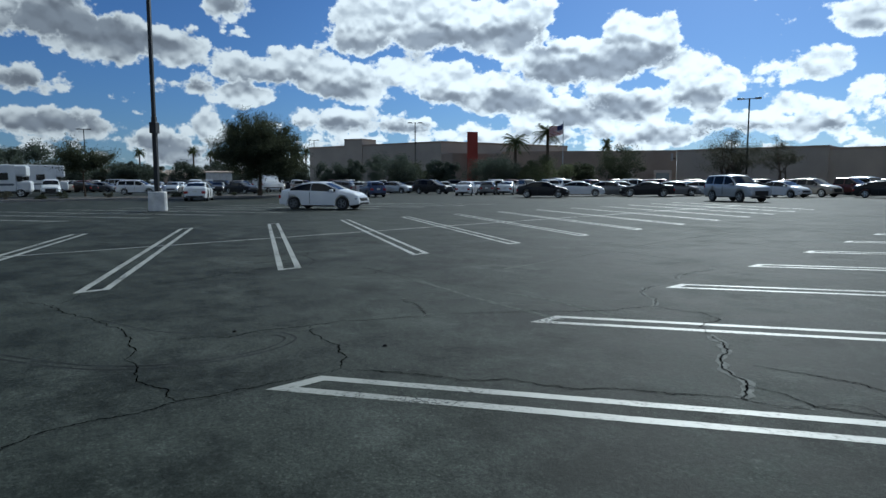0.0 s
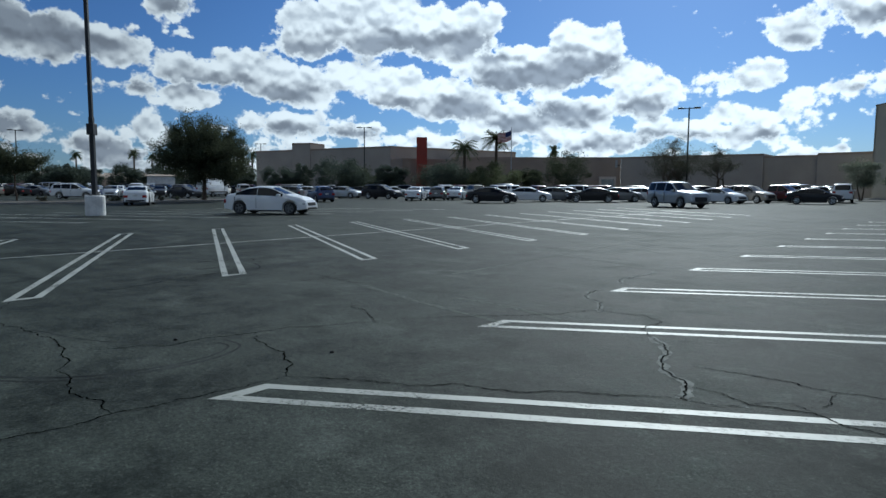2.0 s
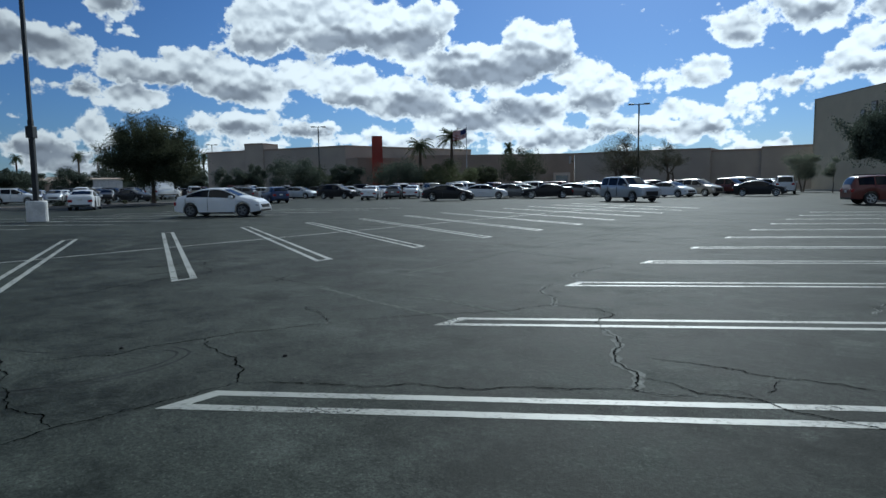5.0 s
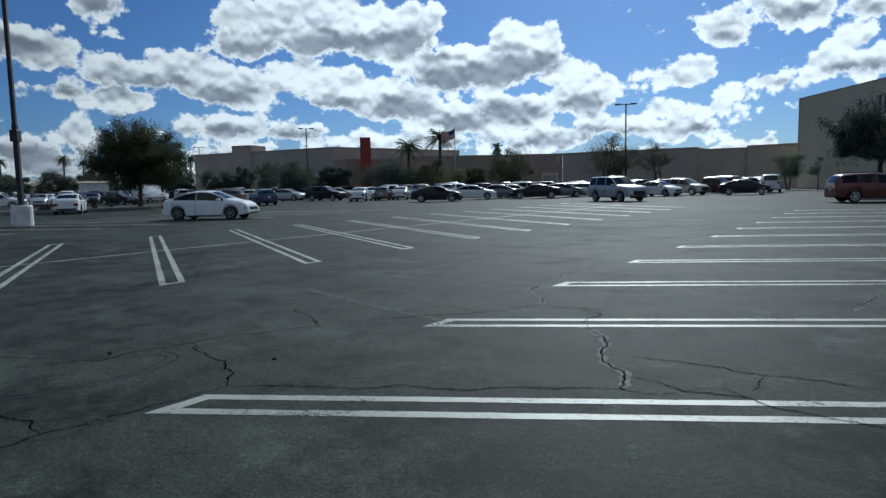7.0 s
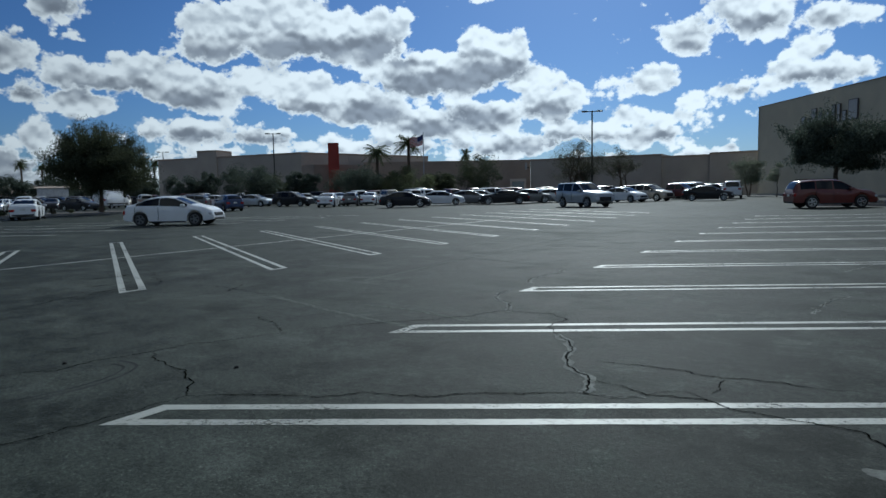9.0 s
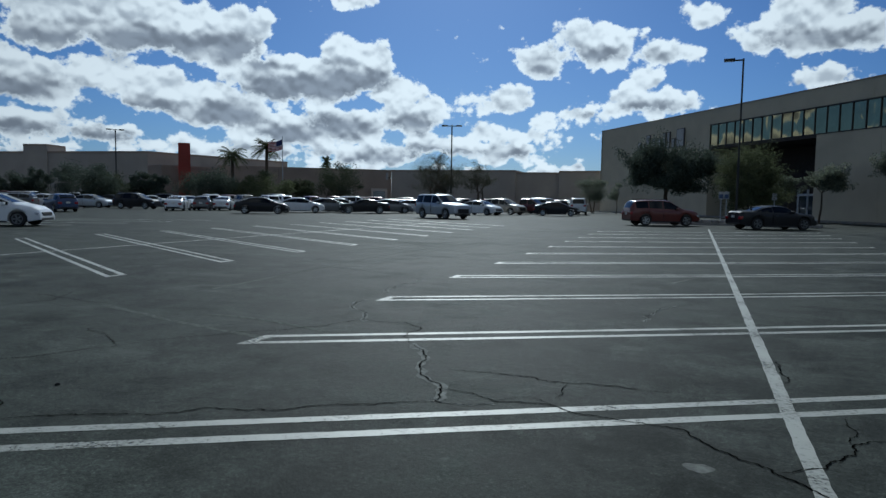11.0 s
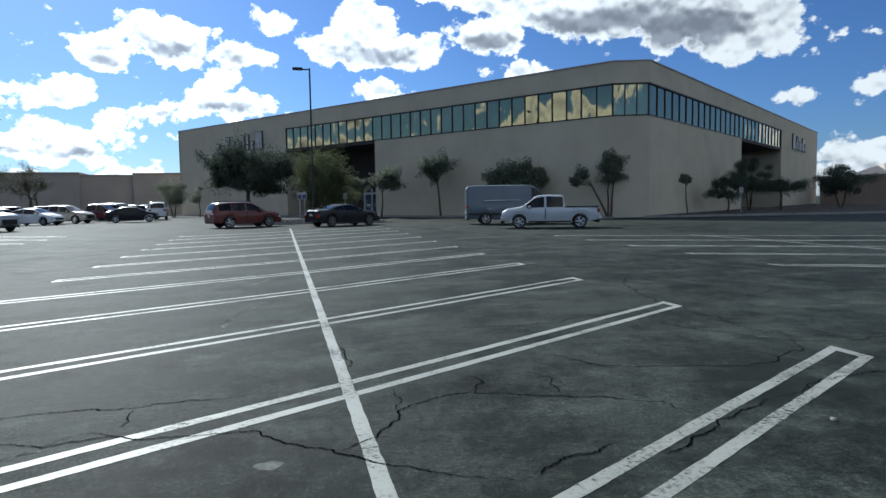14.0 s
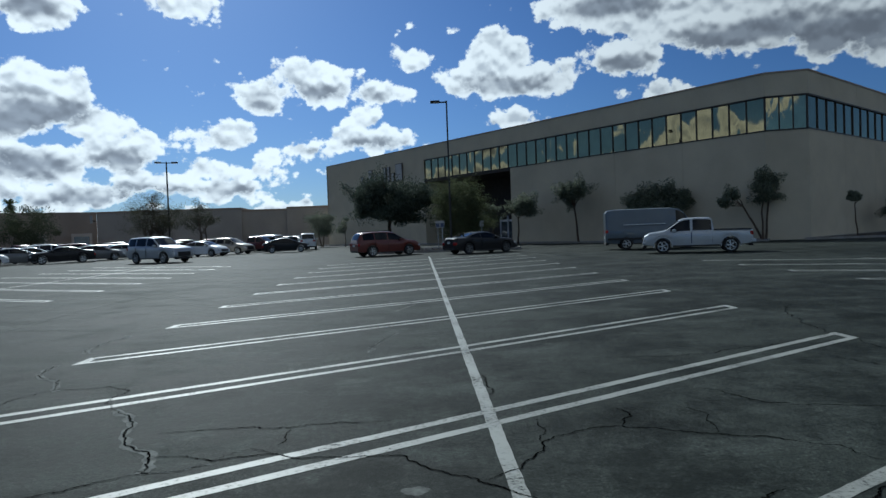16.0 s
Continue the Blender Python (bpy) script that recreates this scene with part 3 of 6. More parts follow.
def crack(points, width=0.018, edge=0.0, seed=1):
    """A jagged crack through a few turning points."""
    rnd = random.Random(seed)
    pts = [Vector((x, y)) for x, y in points]
    for level in range(5):
        out = [pts[0]]
        wild = 0.12 if level < 3 else 0.22
        for a, b in zip(pts, pts[1:]):
            side = Vector((-(b - a).y, (b - a).x))
            out += [(a + b) / 2 + side * rnd.uniform(-wild, wild), b]
        pts = out
    bm = bmesh.new()
    rows = []
    for i, p in enumerate(pts):
        d = (pts[min(i + 1, len(pts) - 1)] - pts[max(i - 1, 0)]).normalized()
        side = Vector((-d.y, d.x)) * width * rnd.uniform(0.12, 0.42) * min(1.0, 0.35 + 4 * min(i, len(pts) - 1 - i) / len(pts))
        rows.append((bm.verts.new((*(p + side), 0.0054)), bm.verts.new((*(p - side), 0.0054))))
    for a, b in zip(rows, rows[1:]):
        bm.faces.new((a[0], a[1], b[1], b[0]))
    me = bpy.data.meshes.new("pavement_crack")
    bm.to_mesh(me)
    bm.free()
    me.materials.append(CRACK)
    ob = tagged(new("pavement_crack", me), "jagged dark crack running through the asphalt", "crack", "cracks", "structure")
    if edge:
        bm, rows = bmesh.new(), []
        for i, p in enumerate(pts):
            d = (pts[min(i + 1, len(pts) - 1)] - pts[max(i - 1, 0)]).normalized()
            side = Vector((-d.y, d.x)) * edge
            if i % 3 == 0 or i == len(pts) - 1:
                near, far = [0.5 + 0.5 * noise.noise((p.x * 7, p.y * 7, k)) for k in (0.0, 7.0)]
                rows.append((bm.verts.new((*(p + side * near), 0.002)), bm.verts.new((*(p - side * far), 0.002))))
        for a, b in zip(rows, rows[1:]):
            bm.faces.new((a[0], a[1], b[1], b[0]))
        part("crumbled_edge", bm, CRACK_EDGE, ob, "paler crumbled edge of the crack")


def build_cracks():
    crack([(-4.75, 0.27), (-5, 0.95), (-5.1, 1.26), (-5.06, 1.57), (-5.07, 1.96), (-5, 2.32), (-4.95, 2.75), (-4.92, 3.23)], 0.018, 0, seed=1)
    crack([(-5.07, 1.96), (-5.35, 2.03), (-6, 2.04), (-6.45, 2.09)], 0.019, 0, seed=2)
    crack([(-6.45, 2.09), (-6.74, 2.29), (-7.42, 2.44), (-8.02, 2.46), (-9.63, 2.35), (-10.55, 1.98)], 0.019, 0, seed=3)
    crack([(-9.63, 2.35), (-10.44, 2.90)], 0.013, 0, seed=4)
    crack([(-4.92, 3.23), (-5.15, 3.44), (-5.56, 3.67), (-6.01, 3.75), (-6.44, 3.93)], 0.02, 0, seed=5)
    crack([(-6.95, 2.52), (-6.55, 3.09), (-6.58, 3.52), (-6.44, 3.93), (-6.41, 4.33), (-6.16, 4.66), (-5.96, 5.10)], 0.021, 0, seed=6)
    crack([(-5.96, 5.10), (-6.27, 5.36), (-6.78, 5.54), (-6.98, 5.71)], 0.02, 0.02, seed=7)
    crack([(-10.63, 3.64), (-10.39, 4.39), (-10.73, 5.87), (-10.86, 6.84)], 0.019, 0, seed=8)
    crack([(-10.63, 6.69), (-11.34, 7.19), (-12.02, 7.42), (-13, 7.99)], 0.018, 0, seed=9)
    crack([(-10.17, 7.14), (-9.08, 7.04), (-8.38, 6.94), (-7.8, 7.23)], 0.019, 0, seed=10)
    crack([(-4.92, 3.23), (-4.65, 3.42), (-4.18, 3.65), (-3.34, 4.12), (-3.09, 4.35), (-2.65, 4.60), (-2.38, 4.76)], 0.020, 0, seed=11)
    crack([(-2.38, 4.76), (-2.47, 5.13), (-2.81, 5.49), (-2.95, 5.95), (-3.34, 6.47)], 0.024, 0.09, seed=12)
    crack([(-3.34, 6.47), (-3.56, 6.76), (-3.54, 7.25), (-3.85, 7.48), (-4.37, 7.44), (-4.63, 6.87), (-4.95, 6.45), (-5.5, 5.87), (-5.96, 5.10)], 0.019, 0, seed=13)
    crack([(-4.34, 7.37), (-5.06, 8.30), (-5.18, 8.90)], 0.022, 0.08, seed=14)
    crack([(-5.18, 9.68), (-5.4, 10.59), (-5.42, 11.45)], 0.02, 0.1, seed=15)
    crack([(-2.46, 5.10), (-2.18, 5.07), (-1.97, 4.94), (-1.81, 5.01), (-1.58, 5.05), (-1.38, 4.92), (-1.13, 4.91), (-0.87, 4.90), (-0.64, 4.87), (-0.54, 4.69), (-0.26, 4.45), (-0.02, 4.20), (0.12, 4.07), (0.32, 3.93), (0.75, 3.67)], 0.022, 0, seed=16)
    crack([(-2.62, 5.66), (-2.09, 5.70), (-1.59, 5.65), (-1.28, 5.72), (-0.68, 5.76)], 0.021, 0, seed=17)
    crack([(-1.56, 5.61), (-1.54, 5.35), (-1.58, 5.22)], 0.012, 0, seed=18)
    crack([(-2.38, 4.76), (-2.14, 4.78), (-1.96, 4.89)], 0.014, 0.04, seed=19)
    crack([(-1.97, 4.94), (-1.75, 5.17), (-1.58, 5.05)], 0.011, 0, seed=20)
    crack([(-0.13, 4.36), (-0.02, 4.45), (0.11, 4.52), (0.16, 4.65), (0.32, 4.84), (0.34, 5.00), (0.63, 5.22), (0.98, 5.31), (1.35, 5.11), (1.87, 4.92), (2.29, 4.67), (2.36, 4.35)], 0.021, 0, seed=21)
    crack([(1.01, 5.30), (1.16, 5.54), (1.1, 5.79)], 0.019, 0, seed=22)
    crack([(0.34, 5.00), (0.42, 5.29), (0.4, 5.57)], 0.012, 0, seed=23)
    crack([(0.89, 3.68), (1.02, 3.80), (1.25, 3.90), (1.38, 3.91), (1.53, 4.00)], 0.022, 0, seed=24)
    crack([(1.74, 3.76), (1.92, 3.83), (2.17, 3.99), (2.76, 4.33), (3.08, 4.51)], 0.022, 0, seed=25)
    crack([(1.82, 6.55), (2.26, 5.96), (2.38, 5.74), (2.82, 5.59), (3.32, 5.43), (3.84, 5.39), (4.54, 5.73), (4.8, 6.17)], 0.018, 0, seed=26)
    crack([(3.86, 7.68), (4.17, 6.94), (4.5, 6.36), (4.75, 6.07), (5.59, 5.97), (7.5, 6.07)], 0.018, 0, seed=27)
    crack([(4.97, 8.40), (4.91, 7.52), (4.8, 6.49), (5.59, 5.97)], 0.017, 0, seed=28)
    crack([(1.26, 7.90), (1.95, 7.83), (2.84, 7.83), (3.33, 8.10), (4.86, 8.77)], 0.018, 0, seed=29)
    crack([(1.62, 5.04), (1.76, 5.52), (1.61, 5.76)], 0.012, 0, seed=30)
    crack([(-1.18, 8.84), (-1.22, 9.27), (-1.1, 9.77), (-0.9, 10.44)], 0.018, 0.05, seed=31)
    crack([(0.12, 6.42), (0.13, 6.87), (0.11, 7.27)], 0.019, 0, seed=32)
    crack([(4.86, 8.77), (5.3, 10.27), (6.11, 11.84), (6, 14.47)], 0.021, 0, seed=33)
    crack([(-9.2, 6.00), (-9, 6.87), (-9.5, 7.57)], 0.018, 0, seed=34)
    crack([(-1, 13.17), (-0.6, 14.27), (-1.2, 15.17)], 0.02, 0.05, seed=35)
    crack([(5.6, 6.27), (7, 5.27), (8.4, 4.47)], 0.018, 0, seed=36)
    crack([(1.6, 11.17), (3.3, 10.97), (5, 12.27)], 0.019, 0, seed=37)
    crack([(3.08, 4.51), (4.4, 4.87), (6, 4.62), (8, 4.87)], 0.019, 0, seed=38)
    crack([(5.9, 8.87), (7.4, 9.37), (9.2, 8.77)], 0.019, 0, seed=39)
    for i, (x, y) in enumerate(((-10.9, 5.7), (-11.6, 6.1), (-12.6, 6.65))):
        crack([(x, y), (x + 0.02, y + 0.35), (x, y + 0.72)], 0.05, seed=60 + i)
    bm = bmesh.new()
    bm.faces.new([bm.verts.new((-0.56 + 0.085 * math.cos(a / 3) * (1 + 0.15 * math.sin(a)), 4.25 + 0.065 * math.sin(a / 3) * (1 + 0.12 * math.cos(1.7 * a)), 0.0016)) for a in np.linspace(0, 6 * math.pi, 28)[:-1]])
    me = bpy.data.meshes.new("dried_stain")
    bm.to_mesh(me)
    bm.free()
    me.materials.append(STAIN)
    tagged(new("dried_stain", me), "small pale dried stain on the asphalt", "stain", kind="structure")


def tyre_mark(points, width=0.05, mat=None, label="faint curved dark tyre mark on asphalt"):
    """A thin rubbed line through a few points, eased to a smooth bend."""
    pts = [Vector(p) for p in points]
    for step in range(3):
        soft = [pts[0]]
        for a, b in zip(pts, pts[1:]):
            soft += [a.lerp(b, 0.25), a.lerp(b, 0.75)]
        pts = soft + [pts[-1]]
    bm, rows = bmesh.new(), []
    for i, p in enumerate(pts):
        d = (pts[min(i + 1, len(pts) - 1)] - pts[max(i - 1, 0)]).normalized()
        side = Vector((-d.y, d.x)) * width * (0.35 + 0.2 * noise.noise((p.x * 2, p.y * 2, 0.5)))
        rows.append([bm.verts.new((*(p + side * s), 0.0015)) for s in (1, -1)])
    for a, b in zip(rows, rows[1:]):
        bm.faces.new((a[0], a[1], b[1], b[0]))
    me = bpy.data.meshes.new("tyre_mark")
    bm.to_mesh(me)
    bm.free()
    me.materials.append(mat or TYRE_MARK)
    tagged(new("tyre_mark", me), label, "tyre mark", "tyre marks", "structure")


def pebble(x, y, size, mat, label, seed):
    bm = bmesh.new()
    bmesh.ops.create_icosphere(bm, subdivisions=2, radius=size)
    for v in bm.verts:
        v.co *= 1 + 0.35 * noise.noise(v.co / size + Vector((seed, 0, 0)))
        v.co.z = max(v.co.z * 0.7, -0.3 * size) + 0.3 * size
    me = bpy.data.meshes.new("pebble")
    bm.to_mesh(me)
    bm.free()
    me.materials.append(mat)
    ob = tagged(new("pebble", me), label, "pebble", "loose pebbles")
    ob.matrix_basis = pose(x, y, 0.0)


def polygon_slab(name, pts, z0, z1, mat, top_mat, label, category, kerb=0.16):
    """A raised bed or pavement with a kerb round it."""
    ob = thing(name, Matrix(), label, category, kind="structure")
    n = len(pts)
    cx, cy = sum(p[0] for p in pts) / n, sum(p[1] for p in pts) / n
    inner = []
    for i in range(n):
        a, b, c = Vector(pts[i - 1]), Vector(pts[i]), Vector(pts[(i + 1) % n])
        d1, d2 = (b - a).normalized(), (c - b).normalized()
        n1, n2 = Vector((-d1.y, d1.x)), Vector((-d2.y, d2.x))
        mid = (n1 + n2).normalized()
        inner.append(b + mid * kerb / max(0.3, mid.dot(n1)))
    bm = bmesh.new()
    low, high, inn, rim = [[bm.verts.new((p[0], p[1], z)) for p in ring] for ring, z in ((pts, z0), (pts, z1), (inner, z1), (inner, z1 - 0.05))]
    for i in range(n):
        j = (i + 1) % n
        for p, q in ((low, high), (high, inn), (inn, rim)):
            bm.faces.new((p[i], p[j], q[j], q[i]))
    bmesh.ops.recalc_face_normals(bm, faces=bm.faces)
    part("kerb", bm, mat, ob, "pale concrete kerb")
    bm = bmesh.new()
    bm.faces.new([bm.verts.new((p[0], p[1], z1 - 0.045)) for p in inner])
    bmesh.ops.recalc_face_normals(bm, faces=bm.faces)
    if bm.faces and list(bm.faces)[0].normal.z < 0:
        bmesh.ops.reverse_faces(bm, faces=bm.faces)
    part("bed", bm, top_mat, ob)
    return ob


# ---- department store ----
C1, C2 = Vector((25.5, 48.2)), Vector((28.3, 47.3))
U, V = Vector((-0.5857, 0.8105)), Vector((0.79, 0.613))
H_TOP, W_LOW, W_HIGH = 12.35, 8.1, 10.7


def wall_run(parent, p, way, inward, s0, s1, z0, z1, mat, depth=0.5, name="wall_panel", out=0.0):
    """A wall slab along a line on plan."""
    a, b = p + way * s0 - inward * out, p + way * s1 - inward * out
    c, d = b + inward * depth, a + inward * depth
    bm = bmesh.new()
    lo = [bm.verts.new((q.x, q.y, z0)) for q in (a, b, c, d)]
    hi = [bm.verts.new((q.x, q.y, z1)) for q in (a, b, c, d)]
    bm.faces.new(lo[::-1])
    bm.faces.new(hi)
    for i in range(4):
        bm.faces.new((lo[i], lo[(i + 1) % 4], hi[(i + 1) % 4], hi[i]))
    bmesh.ops.recalc_face_normals(bm, faces=bm.faces)
    return part(name, bm, mat, parent)


def panelled(parent, p, way, inward, s0, s1, z0, z1, mat, step=7.5, depth=0.5):
    n = max(1, round((s1 - s0) / step))
    for i in range(n):
        a, b = s0 + (s1 - s0) * i / n, s0 + (s1 - s0) * (i + 1) / n
        wall_run(parent, p, way, inward, a + (0.008 if i else 0), b - (0.008 if i < n - 1 else 0), z0, z1, mat, depth)


def glazing(parent, p, way, inward, s0, s1, count, z0, z1):
    """A band of mirror glass: panes, mullions, head and sill."""
    band = new("window_band")
    band.parent = parent
    step = (s1 - s0) / count
    rnd = random.Random(int(s1 * 10))
    for i in range(count):
        a, b = s0 + i * step + 0.03, s0 + (i + 1) * step - 0.03
        bm = bmesh.new()
        rows = []
        bow, tip, lean_in = rnd.uniform(-0.012, 0.016), rnd.uniform(-0.012, 0.012), rnd.uniform(-0.010, 0.010)
        for j in range(5):
            line = []
            for h in range(5):
                f, g = j / 4, h / 4
                q = p + way * (a + (b - a) * f) + inward * (0.14 + tip * (f - 0.5) + lean_in * (g - 0.5) + bow * math.sin(math.pi * f) * math.sin(math.pi * g))
                line.append(bm.verts.new((q.x, q.y, z0 + 0.09 + (z1 - z0 - 0.18) * g)))
            rows.append(line)
        for r0, r1 in zip(rows, rows[1:]):
            for h in range(4):
                bm.faces.new((r0[h], r1[h], r1[h + 1], r0[h + 1]))
        part("pane", bm, BAND_GLASS, band, smooth=True)
    wall_run(band, p, way, inward, s0, s1, z0, z1, MULLION, 0.05, "backing", -0.2)
    for i in range(count + 1):
        s = s0 + i * step
        wall_run(band, p, way, inward, s - 0.04, s + 0.04, z0 + 0.1, z1 - 0.1, MULLION, 0.16, "mullion", -0.06)
    wall_run(band, p, way, inward, s0, s1, z1 - 0.1, z1, MULLION, 0.3, "head", 0.02)
    wall_run(band, p, way, inward, s0, s1, z0, z0 + 0.1, MULLION, 0.3, "sill", 0.03)


def build_store():
    store = thing("department_store", Matrix(), "large two-storey tan stucco store with a mirror-glass window band", "building")
    bevel = (C2 - C1).normalized()
    bin_ = Vector((-bevel.y, bevel.x))
    # lower walls up to the band, parapet above it
    panelled(store, C1, U, V, 0, 27.3, 0, W_LOW, STUCCO)
    panelled(store, C1, U, V, 42.9, 68.8, 0, H_TOP, STUCCO)
    panelled(store, C1, U, V, 0, 42.9, W_HIGH, H_TOP, STUCCO, 10)
    panelled(store, C2, V, U, 0, 28.2, 0, W_LOW, STUCCO)
    panelled(store, C2, V, U, 49.5, 78.7, 0, H_TOP, STUCCO)
    panelled(store, C2, V, U, 0, 49.5, W_HIGH, H_TOP, STUCCO, 10)
    length = (C2 - C1).length
    panelled(store, C1, bevel, bin_, 0, length, 0, W_LOW, STUCCO)
    panelled(store, C1, bevel, bin_, 0, length, W_HIGH, H_TOP, STUCCO)
    glazing(store, C1, U, V, 0.06, 42.9, 31, W_LOW, W_HIGH)
    glazing(store, C1, bevel, bin_, 0.06, length - 0.06, 3, W_LOW, W_HIGH)
    glazing(store, C2, V, U, 0.06, 49.5, 27, W_LOW, W_HIGH)
    # coping
    for p, way, inward, end in ((C1, U, V, 68.8), (C2, V, U, 78.7), (C1, bevel, bin_, length)):
        wall_run(store, p, way, inward, -0.02, end, H_TOP, H_TOP + 0.12, STUCCO_DARK, 0.6, "coping", 0.05)
    # entrances: deep recesses below the band; back and soffit painted dark for their shade
    for p, way, inward, s0, s1 in ((C1, U, V, 27.3, 42.9), (C2, V, U, 28.2, 49.5)):
        wall_run(store, p, way, inward, s0, s1, 0, W_LOW, RECESS_SHADE, 0.4, "recess_back", -6.5)
        wall_run(store, p, way, inward, s0 - 0.4, s0, 0, W_LOW, STUCCO, 6.0, "recess_cheek", -0.51)
        wall_run(store, p, way, inward, s1, s1 + 0.4, 0, W_LOW, STUCCO, 6.0, "recess_cheek", -0.51)
        wall_run(store, p, way, inward, s0, s1, W_LOW - 0.25, W_LOW - 0.003, RECESS_SHADE, 6.4, "soffit", -0.04)
        doors = new("entrance_doors")
        doors.parent = store
        n = 6
        for i in range(n):
            a = s0 + 0.5 + i * 1.3
            wall_run(doors, p, way, inward, a + 0.1, a + 1.2, 0.1, 2.5, DOOR_GLASS, 0.05, "door_leaf", -6.35)
        for i in range(n + 1):
            a = s0 + 0.5 + i * 1.3
            wall_run(doors, p, way, inward, a - 0.1, a + 0.1, 0, 3.2, WHITE_FRAME, 0.15, "door_post", -6.25)
        wall_run(doors, p, way, inward, s0 + 0.4, s0 + 0.6 + n * 1.3, 2.5, 2.75, WHITE_FRAME, 0.2, "door_head", -6.2)
    # roof and the two far sides
    back = C1 + U * 68.8 + V * 78.0
    bm = bmesh.new()
    ring = [C1 + V * 0.3 + U * 0.3, C2 + U * 0.3 + V * 0.3, C2 + V * 78.5 + U * 0.3, back, C1 + U * 68.6 + V * 0.3]
    bm.faces.new([bm.verts.new((q.x, q.y, H_TOP - 0.6)) for q in ring])
    part("roof", bm, STUCCO_DARK, store)
    end_r, end_l = C2 + V * 78.7, C1 + U * 68.8
    wall_run(store, end_r, (back - end_r).normalized(), -V, 0, (back - end_r).length, 0, H_TOP, STUCCO, 0.5, "wall_panel")
    wall_run(store, end_l, (back - end_l).normalized(), -U, 0, (back - end_l).length, 0, H_TOP, STUCCO, 0.5, "wall_panel")
    for p, way, inward, s0, z0 in ((C2, V, U, 56.5, 8.4), (C1, U, V, 47.5, 8.5)):
        sign = new("wall_sign")
        sign.parent = store
        sign["label"] = "raised dark store sign with pale faces"
        s, tall = (s0, [(2.3, 1.6), (1.2, 0.7), (2.1, 0.6), (2.1, 0.6), (1.4, 1.1), (1.4, 0.8), (2.1, 1.0), (1.0, 0.5), (1.3, 0.8)])
        for h, w in tall:
            wall_run(sign, p, way, inward, s, s + w, z0, z0 + h, SIGN_LETTER, 0.14, "sign_bar", 0.2)
            wall_run(sign, p, way, inward, s + 0.1, s + w - 0.1, z0 + 0.1, z0 + h - 0.1, SIGN_FACE, 0.03, "sign_bar_face", 0.225)
            s += w + 0.35
    # small vent on the roof edge
    bm = lathe([(0.12, 0), (0.12, 0.5), (0.22, 0.55), (0.2, 0.75), (0.02, 0.85)], 10)
    vent = part("roof_vent", bm, STEEL_GREY, store)
    q = C1 + U * 1.5 + V * 1.2
    vent.location = (q.x, q.y, H_TOP - 0.6)


